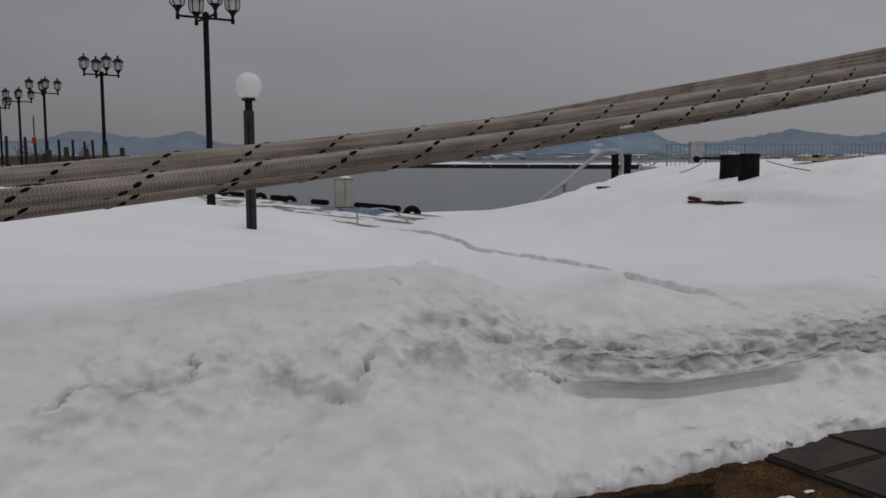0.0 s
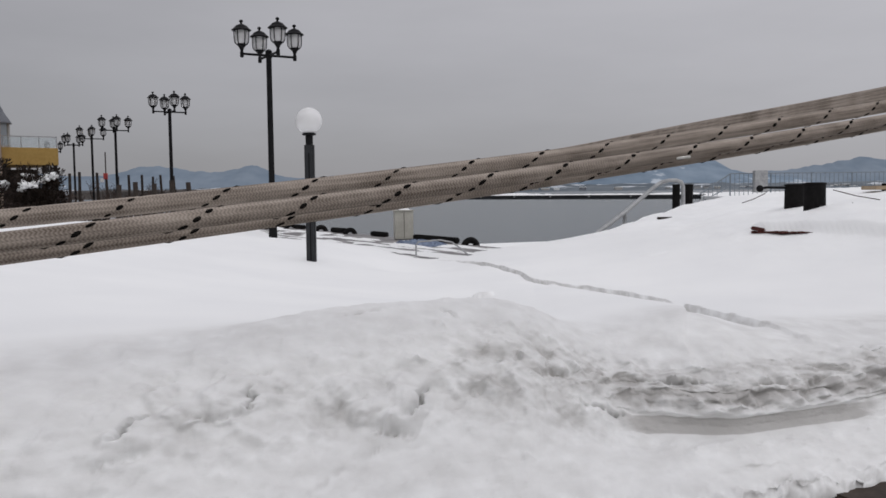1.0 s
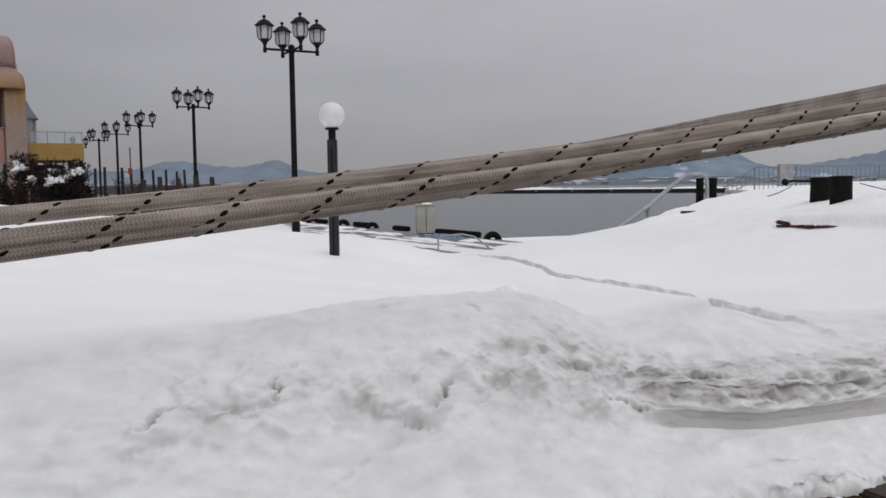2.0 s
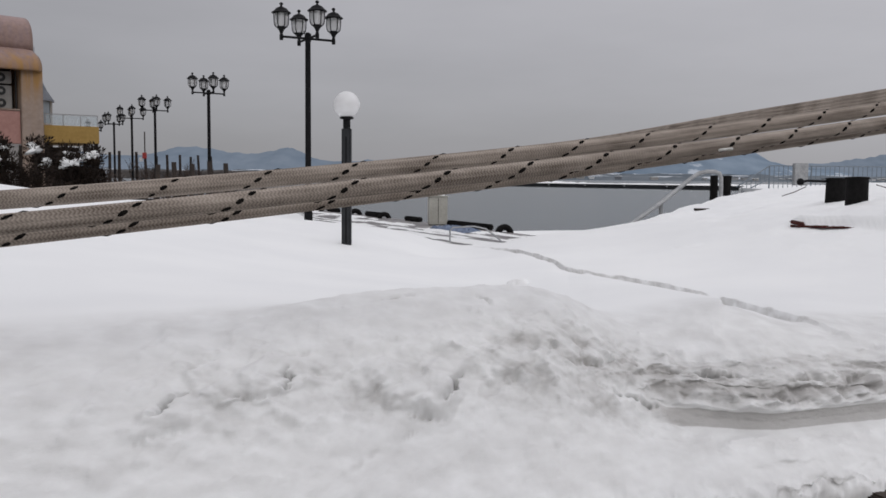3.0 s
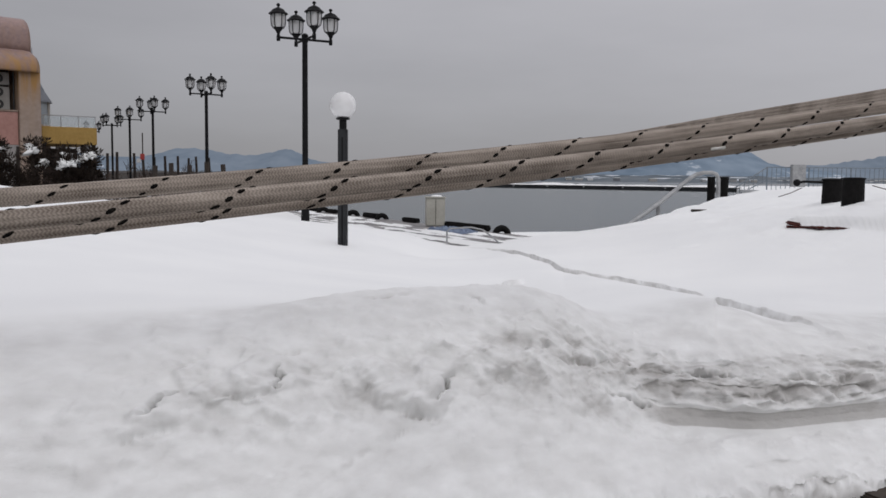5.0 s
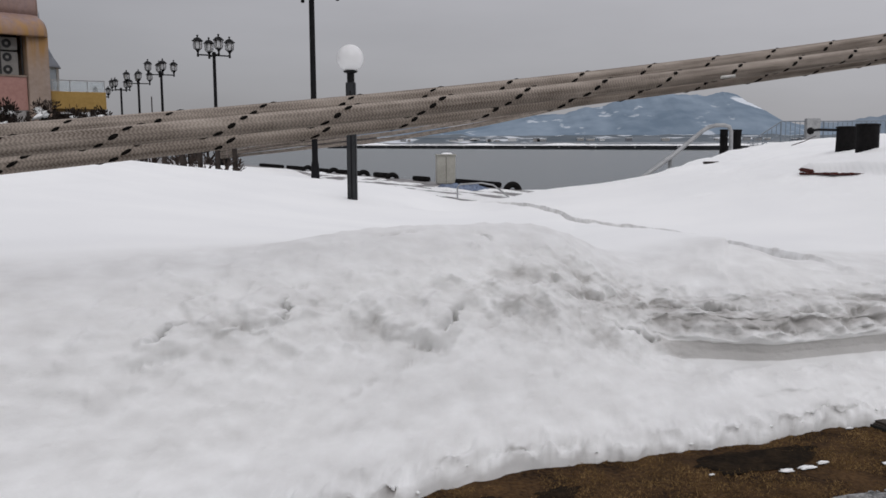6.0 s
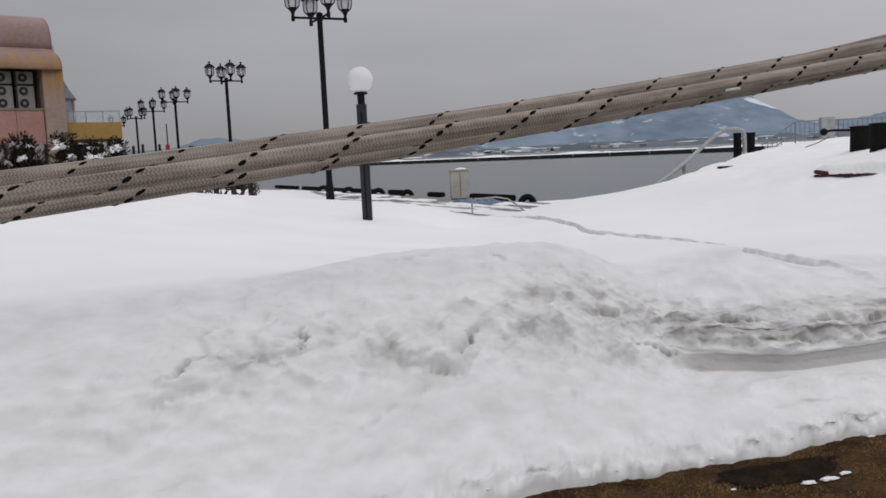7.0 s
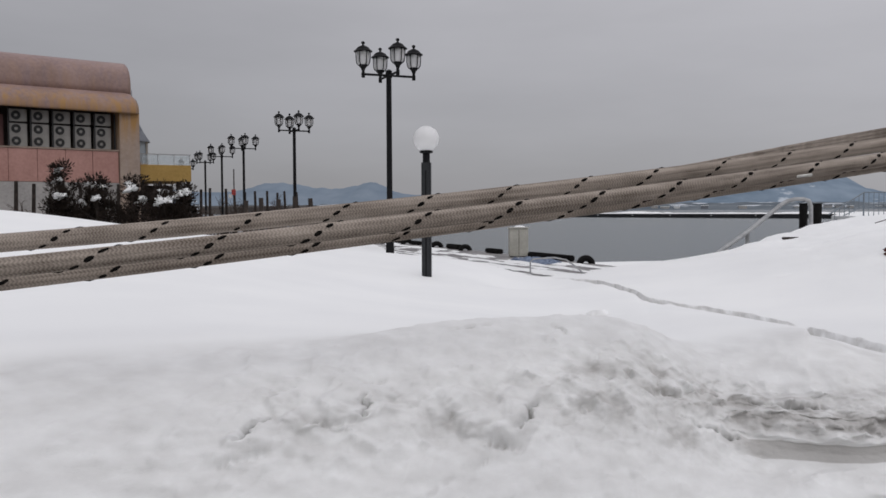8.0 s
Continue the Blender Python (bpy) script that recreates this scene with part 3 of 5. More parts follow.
                edge_w = (1 - smooth01(0.02, 0.28, d)) * smooth01(-0.01, 0.03, d)
                dz += edge_w * (0.035 * fbm((x * 13, d * 16, 2), 5, 0.8) + 0.012 * f2)
                dz += (1 - face[r, c]) * 0.012 * f1 * (1 - smooth01(1.6, 2.2, d))
                dy += edge_w * 0.03 * fbm((x * 8, d * 11, 4.0), 5, 0.8)
                dy += crumb * (1 - smooth01(0.3, 0.6, d)) * 0.03 * fbm((x * 4, d * 6, 8.0), 5, 0.8)
                Z[r, c] += dz
                Y[r, c] += dy
                # grey over the whole heap, strongest in creases and dips of its face
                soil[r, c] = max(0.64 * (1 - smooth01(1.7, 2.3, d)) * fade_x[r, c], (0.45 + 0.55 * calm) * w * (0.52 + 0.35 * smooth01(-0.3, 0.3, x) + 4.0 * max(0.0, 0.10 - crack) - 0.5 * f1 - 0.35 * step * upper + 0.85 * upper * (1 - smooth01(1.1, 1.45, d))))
                # back wall of the hollow: one even grey
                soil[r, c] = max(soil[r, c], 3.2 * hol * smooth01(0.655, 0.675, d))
            Z[r, c] += 0.008 * fbm((x * 0.45, y * 0.45, 7), 3) * smooth01(1.8, 4.0, d)
            if x > 3 and y > 8:
                Z[r, c] += 0.05 * fbm((x * 1.1, y * 1.1, 9), 5, 0.9) * smooth01(3, 4.5, x) * smooth01(8.5, 11, y)
    # open slits where clods have parted: from and to in x and run, width, depth
    for xa, da, xb, db, wide, deep in SLITS:
        px, pd = X - xa, D - da
        lx, ld = xb - xa, db - da
        k = np.clip((px * lx + pd * ld) / (lx * lx + ld * ld), 0, 1)
        wob = 0.012 * np.sin(k * 9 + xa * 7) + 0.006 * np.sin(k * 27 + xa * 3)
        dist = np.hypot(px - k * lx + wob, (pd - k * ld) * 0.9)
        cut = np.exp(-(dist / (0.62 * wide)) ** 2) * np.sin(np.pi * np.clip(0.12 + 0.76 * k, 0, 1))
        push = 1.4 if deep > 0.085 else 0.7
        Z -= push * deep * cut
        Y += push * deep * cut
        # the slits' inner shade is painted in as grey
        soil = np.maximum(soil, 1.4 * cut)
    # round clods that stand proud
    for xc, dc, r, h in CLODS:
        turn = np.arctan2(D - dc, X - xc)
        q = np.hypot(X - xc, (D - dc) * 1.1) / (r * (1 + 0.16 * np.sin(3 * turn + xc * 9) + 0.10 * np.sin(7 * turn + dc * 5)))
        dome = np.clip(1 - q * q, 0, 1) ** 0.75
        Z += 0.35 * h * dome
        Y -= h * dome
    soil = np.clip(soil, 0, 3.2)
    soil = np.maximum(soil, 0.55 * smooth01(0.9, 1.4, D) * (1 - smooth01(1.75, 2.15, D)) * fade_x * (0.3 + 0.7 * np.exp(-((X + 0.1) / 1.2) ** 4)))
    for xc, yc, rx, ry, h in BUMPS:
        Z += h * np.sqrt(np.clip(1 - ((X - xc) / rx) ** 2 - ((Y - yc) / ry) ** 2, 0, 1))
    # grey painted on the first bump's near side as its shade
    soil = np.maximum(soil, 1.0 * np.exp(-((X - 0.47) / 0.10) ** 2 - ((Y - 9.0) / 0.10) ** 2))
    # a crust of snow lies over the beam, thick as a hand
    off = (X - 4.41) * 0.85 + (Y - 12.08) * 0.53
    along = (X - 4.41) * 0.53 - (Y - 12.08) * 0.85
    Z += 0.13 * smooth01(0.03, 0.14, off + 0.03 * np.sin(along * 7)) * np.exp(-np.maximum(off, 0) / 2.2) * smooth01(-0.25, 0.1, along) * (1 - smooth01(1.6, 3.2, along))
    # the long crack across the field: the far side stands a hand higher, and the near side swells before it
    lean = X / np.maximum(Y, 1.0)
    wob = 0.05 * np.sin(lean * 150) + 0.03 * np.sin(lean * 330 + 1)
    crack_y = np.interp(lean, CRACK[:, 0], CRACK[:, 1])
    tall = np.interp(lean, CRACK[:, 0], CRACK[:, 2])
    top = np.interp(lean, CRACK[:, 0], np.array([hills(q * y, y) for q, y, h in CRACK]))
    on = smooth01(-0.01, 0.02, lean) * (1 - smooth01(0.43, 0.47, lean))
    k, gap = Y / crack_y, Y - crack_y - wob
    swell = 1.57 - (1.57 - top + 0.62 * tall) * k
    swell = swell - 0.06 * np.clip((k - 0.80) / 0.2, 0, 1) * np.clip((1.0 - k) / 0.2, 0, 1)
    rise = smooth01(0.03, 0.22, lean) * (1 - smooth01(0.36, 0.47, lean))
    Z = Z + rise * (k < 1.0) * smooth01(0.55, 0.80, k) * smooth01(1.3, 1.9, D) * (swell - Z)
    Z = Z + rise * (k >= 1) * np.exp(-np.maximum(gap, 0) / 1.6) * (top - Z) * (1 - smooth01(0.0, 5.0, gap))
    # the broken side itself, uneven along its length
    lip = tall * (1 + 0.25 * np.sin(lean * 260) + 0.12 * np.sin(lean * 500))
    Z = Z + on * np.where(gap < 0, -0.8 * lip * (1 - rise) * np.exp(gap / 0.3), 0.15 * lip * np.exp(-np.maximum(gap, 0) / 0.25))
    # shade on the broken side, painted as a grey line along the crack
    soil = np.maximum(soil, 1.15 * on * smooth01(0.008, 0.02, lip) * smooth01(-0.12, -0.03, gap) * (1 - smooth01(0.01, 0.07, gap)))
    # the snow runs out before the quay's edge
    end = snow_end(X)
    Z -= smooth01(-0.4, 2.2, Y - end) * (Z + 0.3)
    return np.stack([X, Y, Z], -1), soil


snow_xyz, snow_soil_shade = build_snow()
tagged(mesh_grid("snow_bank", snow_xyz, SNOW, snow_soil_shade), "ploughed bank and field of old snow, dirty along its broken face", "snow", kind="structure")


def snow_height(x, y):
    d = np.hypot(snow_xyz[..., 0] - x, snow_xyz[..., 1] - y)
    return float(snow_xyz[..., 2].reshape(-1)[int(np.argmin(d))])


# ---- the mooring ropes ----
def rope_flecks(bm, points, radius, pitch, per_turn, start):
    """Dark tracer yarn: it spirals round the rope and shows where it rides over the braid."""
    pts = [Vector(p) for p in points]
    total = 0.0
    step = pitch / per_turn
    want = start % step
    for a, b in zip(pts, pts[1:]):
        way = b - a
        seg = way.length
        way.normalize()
        side = way.cross(Vector((0, 0, 1))).normalized()
        up = side.cross(way)
        while want < total + seg:
            p = a + way * (want - total)
            ang = 2 * math.pi * (want - start) / pitch
            out = side * math.cos(ang) + up * math.sin(ang)
            tang = way.cross(out)
            slant = (way * 0.92 - tang * 0.4).normalized()
            cross = out.cross(slant)
            ln, wd = random.uniform(0.018, 0.026), random.uniform(0.0075, 0.0105)
            c = p + out * (radius - 0.0005)
            ring = []
            for k in range(8):
                q = 2 * math.pi * k / 8
                o = slant * ln * math.cos(q) + cross * wd * math.sin(q)
                w = c + o - p
                along = way * w.dot(way)
                w = along + (w - along).normalized() * (radius + 0.001)
                ring.append(bm.verts.new(p + w))
            top = bm.verts.new(c + out * 0.005)
            for k in range(8):
                bm.faces.new((ring[k], ring[(k + 1) % 8], top))
            want += step
        total += seg


def mooring_rope(points, radius, start, label, group, pitch=0.43):
    rope = thing("mooring_rope", points[0], label, "rope", group)
    shift = Vector(points[0])
    local = [Vector(p) - shift for p in points]
    bm = bmesh.new()
    tube(bm, local, radius, 20, uv=True)
    part("braided_cover", bm, ROPE, rope, smooth=True)
    if pitch:
        bm = bmesh.new()
        rope_flecks(bm, local, radius, pitch, 8, start)
        tagged(part("tracer_yarn", bm, TRACER, rope, "black tracer yarn surfacing in a spiral"), kind="stuff")
    return rope




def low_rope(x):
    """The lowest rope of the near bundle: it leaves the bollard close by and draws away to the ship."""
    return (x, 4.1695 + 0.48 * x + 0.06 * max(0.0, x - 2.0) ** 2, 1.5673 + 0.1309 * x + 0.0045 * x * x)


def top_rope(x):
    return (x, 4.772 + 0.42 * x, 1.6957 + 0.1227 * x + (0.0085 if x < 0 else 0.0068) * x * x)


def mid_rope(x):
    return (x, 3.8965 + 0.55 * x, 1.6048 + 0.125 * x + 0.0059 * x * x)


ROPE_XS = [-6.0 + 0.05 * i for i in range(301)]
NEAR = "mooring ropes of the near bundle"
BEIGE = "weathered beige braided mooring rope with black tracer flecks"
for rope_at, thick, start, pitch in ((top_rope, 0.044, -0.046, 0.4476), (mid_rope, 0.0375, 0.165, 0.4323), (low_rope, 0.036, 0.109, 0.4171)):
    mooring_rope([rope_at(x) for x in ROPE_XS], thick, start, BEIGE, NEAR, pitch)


def far_line(y, k):
    """The second bundle, from its bollard far along the quay up to the ship; k from its top rope to its lowest."""
    high = float(np.interp(y, [5.0, 9.86, 11.06, 13.05, 15.7, 24.3, 29.8, 36.3], [3.36, 2.83, 2.70, 2.54, 2.28, 1.84, 1.52, 1.08]))
    low = float(np.interp(y, [5.0, 9.86, 12.7, 14.1, 16.5, 19.05, 22.5, 27.2, 36.3], [3.20, 2.68, 2.42, 2.30, 2.10, 1.80, 1.52, 1.28, 0.80]))
    return (-10.7 + 0.636 * (36 - y) + 0.05 * math.sin(9 * k), y, high + (low - high) * k)


FAR = "mooring ropes of the second bundle"
for k in (0.0, 0.36, 0.66, 1.0):
    line = [far_line(5.0 + 0.2 * i, k) for i in range(157)]
    for _ in range(12):
        line = [line[0]] + [tuple((a + 2 * b + c) / 4 for a, b, c in zip(p, q, r)) for p, q, r in zip(line, line[1:], line[2:])] + [line[-1]]
    mooring_rope(line, 0.05, 0.0, "smooth grey-beige mooring rope running behind the near bundle", FAR, 0)

bm = bmesh.new()
box(bm, (0.106, 0.010, 0.020), (0, 0, 0), 0.005, Euler((radians(-30), radians(-6.5), radians(28.8))).to_matrix().to_4x4())
bmesh.ops.translate(bm, vec=Vector(mid_rope(1.284)) + Vector((0.010, -0.032, -0.022)), verts=bm.verts)
tagged(finish("tape_band", bm, TAPE, True), "scrap of white tape stuck on a mooring rope", "tape")


# ---- globe lamp ----
def globe_lamp(at):
    lamp = thing("globe_lamp", at, "dark grey square lamp post with white opal globe in snow", "lamp post")
    bm = bmesh.new()
    box(bm, (0.14, 0.14, 2.27), (0, 0, 1.105), 0.022)
    part("post", bm, DARK_POLE, lamp)
    bm = bmesh.new()
    box(bm, (0.02, 0.152, 2.1), (0.0, 0, 1.05))
    part("post_rib", bm, BLACK_IRON, lamp)
    bm = bmesh.new()
    lathe(bm, [(0.055, 2.22), (0.055, 2.355), (0.10, 2.365), (0.105, 2.385), (0.07, 2.40)], 20)
    part("collar", bm, BLACK_IRON, lamp, smooth=False)
    bm = bmesh.new()
    bmesh.ops.create_uvsphere(bm, u_segments=32, v_segments=20, radius=0.195)
    bmesh.ops.translate(bm, vec=(0, 0, 2.575), verts=bm.verts)
    part("globe", bm, GLOBE, lamp, "white opal glass globe", True)
    return lamp


globe_lamp((-1.855, 12.9, 0.08))


# ---- four-armed street lamps ----
def street_lamp(at):
    lamp = thing("street_lamp", at, "black iron street lamp with four lanterns on crossed arms", "street lamp", "street lamps along the quay")
    bm = bmesh.new()
    lathe(bm, [(0.16, 0), (0.16, 0.25), (0.10, 0.32), (0.085, 0.9), (0.075, 0.95), (0.066, 1.0), (0.058, 4.46), (0.072, 4.47), (0.072, 4.62), (0.03, 4.65)], 16)
    part("pole", bm, BLACK_IRON, lamp, smooth=False)
    arms = [(-0.56, -0.19), (0.56, 0.19), (0.19, -0.56), (-0.19, 0.56)]
    for a in (0, 2):
        bm = bmesh.new()
        tube(bm, [(*arms[a], 4.52), (*arms[a + 1], 4.52)], 0.026, 8)
        part("arm", bm, BLACK_IRON, lamp)
    for ax, ay in arms:
        bm = bmesh.new()
        c = (ax, ay, 4.46)
        lathe(bm, [(0.035, -0.016), (0.04, 0.000), (0.04, 0.080), (0.03, 0.128), (0.055, 0.192), (0.10, 0.240), (0.11, 0.252), (0.10, 0.264)], 12, c)
        body = part("lantern", bm, BLACK_IRON, lamp)
        bm = bmesh.new()
        for k in range(6):
            q = 2 * math.pi * k / 6
            tube(bm, [(ax + r * math.cos(q), ay + r * math.sin(q), 4.46 + h) for r, h in ((0.105, 0.248), (0.142, 0.304), (0.152, 0.384), (0.156, 0.552))], 0.011, 5)
        part("cage", bm, BLACK_IRON, body)
        bm = bmesh.new()
        lathe(bm, [(0.095, 0.260), (0.125, 0.304), (0.136, 0.384), (0.138, 0.544)], 16, c)
        part("glass", bm, LAMP_GLASS, body, "frosted pale glass", True)
        bm = bmesh.new()
        lathe(bm, [(0.16, 0.540), (0.205, 0.544), (0.205, 0.560), (0.165, 0.588), (0.12, 0.640), (0.05, 0.676), (0.022, 0.688), (0.02, 0.708), (0.04, 0.728), (0.042, 0.744), (0.03, 0.764), (0.004, 0.776)], 16, c)
        part("cap", bm, BLACK_IRON, body, smooth=False)
    return lamp


first_lamp = street_lamp((-3.55, 18.94, 0.04))
first_lamp.rotation_euler = (0, 0, radians(11))
for x, y, z, turn in ((-9.69, 32.1, 0.10, 15), (-15.09, 41.4, 0.14, 9), (-18.41, 47.0, 0.12, 5), (-21.66, 52.5, 0.12, 62), (-26.12, 60.0, 0.12, 50)):
    copy_thing(first_lamp, pose(x, y, z, 0, 0, turn))


# ---- building with the air-conditioning bank ----
def facade_frame(u, out, z):
    """Along the front to its far end u metres back, out metres in front of it."""
    s = math.sqrt(0.5)
    return Vector((-20.85 - s * u + s * out, 42.0 - s * u - s * out, z))


TURN = Euler((0, 0, radians(45))).to_matrix().to_4x4()
LONG = 15.0


def fbox(bm, u0, u1, o0, o1, z0, z1, bevel=0.0):
    box(bm, (abs(u1 - u0), abs(o1 - o0), z1 - z0), facade_frame((u0 + u1) / 2, (o0 + o1) / 2, (z0 + z1) / 2), bevel, TURN)


def vault(name, centre_out, centre_z, rad_out, rad_z, a0, a1, u0, u1, parent, label, end_round=0.0, rust=1.0, boxy=1.0):
    n, m = 22, 60
    pts = np.zeros((m + 1, n + 1, 3))
    soil = np.zeros((m + 1, n + 1))
    for i in range(m + 1):
        u = u0 + (u1 - u0) * i / m
        shrink = 1.0
        if end_round and u - u0 < end_round:
            shrink = 0.80 + 0.20 * math.sqrt(max(0.0, 1 - (1 - (u - u0) / end_round) ** 2))
        for j in range(n + 1):
            a = radians(a0 + (a1 - a0) * j / n)
            co, si = math.cos(a), math.sin(a)
            co, si = math.copysign(abs(co) ** boxy, co), math.copysign(abs(si) ** boxy, si)
            o, z = centre_out + rad_out * co * shrink, centre_z + rad_z * si * shrink
            pts[i, j] = facade_frame(u, o, z)
            soil[i, j] = rust * max(0.15, math.cos(a) ** 2 if math.cos(a) > 0 else 0.1)
    ob = mesh_grid(name, pts, VAULT, soil)
    so = ob.modifiers.new("thick", "SOLIDIFY")
    so.thickness = 0.12
    ob.parent = parent
    tagged(ob, label)
    return ob


house = thing("harbour_building", (0, 0, 0), "pink building with rust-streaked barrel roof and machinery bay", "building")
bm = bmesh.new()
fbox(bm, 1.02, LONG, -0.30, 0.0, 0.15, 3.0)
part("lower_wall", bm, GREY_WALL, house, "grey plinth wall")
bm = bmesh.new()
fbox(bm, 0.8, LONG, -9.0, -1.3, 0.15, 7.2)
part("core", bm, DARK_VOID, house, "dark brown back of the machinery bay")
for k in range(11):
    u = 1.03 + 1.27 * k
    bm = bmesh.new()
    fbox(bm, u, u + 1.255, -0.28, 0.02, 3.01, 4.58, 0.012)
    part("wall_panel", bm, PINK_WALL, house, "pink wall panel")
bm = bmesh.new()
fbox(bm, 1.02, LONG, -0.32, 0.07, 4.585, 4.66, 0.01)
part("ledge", bm, BEIGE_WALL, house)
bm = bmesh.new()
fbox(bm, 1.02, LONG, -1.29, -0.2, 4.50, 4.583)
part("bay_floor", bm, DARK_VOID, house)
bm = bmesh.new()
fbox(bm, 0.0, 1.0, -1.6, 0.16, 0.15, 6.75, 0.03)
bmesh.ops.bisect_plane(bm, geom=bm.verts[:] + bm.edges[:] + bm.faces[:], plane_co=(0, 0, 4.2), plane_no=(0, 0, 1))
for cut in (4.9, 5.4, 5.8, 6.2):
    bmesh.ops.bisect_plane(bm, geom=bm.verts[:] + bm.edges[:] + bm.faces[:], plane_co=(0, 0, cut), plane_no=(0, 0, 1))
end_pier = part("end_pier", bm, PIER_RENDER, house, "beige end pier, rust-stained towards its head")
stain = end_pier.data.attributes.new("soil", "FLOAT", "POINT")
for i, v in enumerate(end_pier.data.vertices):
    stain.data[i].value = 0.1 + 1.5 * float(smooth01(4.6, 6.6, v.co.z))
vault("lower_vault", -1.1, 6.62, 1.55, 1.05, -8, 100, 0.0, LONG, house, "ochre rust-streaked rounded eave", 0.5)
vault("upper_vault", -3.2, 7.5, 2.6, 1.88, 0, 120, 0.15, LONG, house, "pink-grey barrel roof", 0.0, 0.25, 0.62)
bm = bmesh.new()
arc = [facade_frame(0.22, -3.2 + 2.55 * math.copysign(abs(math.cos(radians(a))) ** 0.62, math.cos(radians(a))), 7.5 + 1.83 * math.sin(radians(a)) ** 0.62) for a in range(0, 121, 6)]
low = [facade_frame(0.22, o, 6.9) for o in (-4.5, -0.66)]
bm.faces.new([bm.verts.new(p) for p in arc + low])
back = bmesh.ops.extrude_face_region(bm, geom=bm.faces[:])
bmesh.ops.translate(bm, vec=facade_frame(0.4, 0, 0) - facade_frame(0.22, 0, 0), verts=[v for v in back["geom"] if isinstance(v, bmesh.types.BMVert)])
part("gable", bm, BEIGE_WALL, house)
for k in range(14):
    bm = bmesh.new()
    fbox(bm, 1.05 + 0.98 * k, 1.11 + 0.98 * k, -0.42, -0.32, 4.66, 6.5)
    part("bay_post", bm, FAN_DARK, house)
bm = bmesh.new()
fbox(bm, 6.1, 7.6, -0.95, -0.9, 4.66, 6.2)
part("door", bm, mat("maroon_door_paint", (0.10, 0.04, 0.04), (0.16, 0.07, 0.06), rough=0.6, scale=2), house, "maroon door")


def condenser(u, z, h, fans):
    unit = thing("air_conditioner", facade_frame(u, -0.72, z), "off-white air-conditioning unit with dark round fans", "air conditioner", "air-conditioning units in the bay", 45)
    bm = bmesh.new()
    box(bm, (0.78, 0.4, h - 0.07), (0, 0, h / 2), 0.02)
    part("casing", bm, AC_WHITE, unit)
    for k in range(fans):
        zc = h * (k + 0.5) / fans
        cx = -0.10
        bm = bmesh.new()
        for rr in (0.20, 0.155, 0.11):
            tube(bm, [(cx + rr * math.cos(q), -0.215, zc + rr * math.sin(q)) for q in (2 * math.pi * i / 20 for i in range(21))], 0.012, 5, caps=False)
        ring = part("fan_grille", bm, FAN_DARK, unit, "dark round fan grille")
        bm = bmesh.new()
        lathe(bm, [(0.205, 0.0), (0.205, 0.012)], 24)
        bmesh.ops.rotate(bm, verts=bm.verts, cent=(0, 0, 0), matrix=Euler((radians(90), 0, 0)).to_matrix())
        bmesh.ops.translate(bm, vec=(cx, -0.196, zc), verts=bm.verts)
        part("fan_opening", bm, FAN_DARK, ring)
        bm = bmesh.new()
        lathe(bm, [(0.075, 0.0), (0.075, 0.03)], 14)
        bmesh.ops.rotate(bm, verts=bm.verts, cent=(0, 0, 0), matrix=Euler((radians(90), 0, 0)).to_matrix())
        bmesh.ops.translate(bm, vec=(cx, -0.2, zc), verts=bm.verts)
        part("fan_hub", bm, AC_WHITE, ring)
    return unit


for k in range(9):
    if 5 <= k <= 6:
        continue
    condenser(1.60 + 0.98 * k, 4.66, 1.16, 2)
    condenser(1.60 + 0.98 * k, 5.84, 0.66, 1)

# terrace, turret
terrace = thing("terrace", (-19.2, 44.0, 0), "ochre yellow terrace with glass balustrade on dark posts", "terrace", turn=36)
bm = bmesh.new()
box(bm, (2.6, 5.0, 0.86), (-1.05, 2.5, 3.57), 0.02)
part("fascia", bm, YELLOW, terrace, "ochre yellow fascia")
for x in (-2.2, -1.3, -0.4, 0.15):
    bm = bmesh.new()
    box(bm, (0.14, 0.14, 3.0), (x, 0.25, 1.65))
    part("post", bm, WOOD_DARK, terrace)
bm = bmesh.new()
box(bm, (2.2, 0.1, 2.8), (-1.2, 3.2, 1.6))
part("back_wall", bm, DARK_VOID, terrace)
for k in range(3):
    bm = bmesh.new()
    box(bm, (0.78, 0.02, 0.5), (-1.85 + 0.82 * k, 0.08, 4.27))
    pane = part("pane", bm, PANE, terrace, "clear glass balustrade pane")
    pane.visible_shadow = False
for k in range(4):
    bm = bmesh.new()
    box(bm, (0.03, 0.03, 0.56), (-2.26 + 0.82 * k, 0.08, 4.28))
    part("baluster", bm, GALV, terrace)
bm = bmesh.new()
box(bm, (2.55, 0.05, 0.04), (-1.05, 0.08, 4.56))
part("handrail", bm, GALV, terrace)

turret = thing("turret", (-23.5, 46.6, 0.0), "small glazed turret with grey conical roof", "turret")
bm = bmesh.new()
lathe(bm, [(0.86, 0), (0.86, 4.3)], 8)
part("wall", bm, BEIGE_WALL, turret)
bm = bmesh.new()
lathe(bm, [(0.80, 4.3), (0.80, 5.5)], 8)
part("window", bm, glass_material("turret_glass", (0.35, 0.40, 0.45), 0.1, 0.3), turret, "grey-blue window band")
bm = bmesh.new()
for k in range(8):
    q = 2 * math.pi * k / 8
    tube(bm, [(0.82 * math.cos(q), 0.82 * math.sin(q), 4.28), (0.82 * math.cos(q), 0.82 * math.sin(q), 5.52)], 0.05, 6)
part("mullion", bm, GREY_WALL, turret)
bm = bmesh.new()
lathe(bm, [(1.0, 5.48), (0.98, 5.56), (0.62, 6.1), (0.25, 6.85), (0.03, 7.4), (0.015, 8.4)], 8)
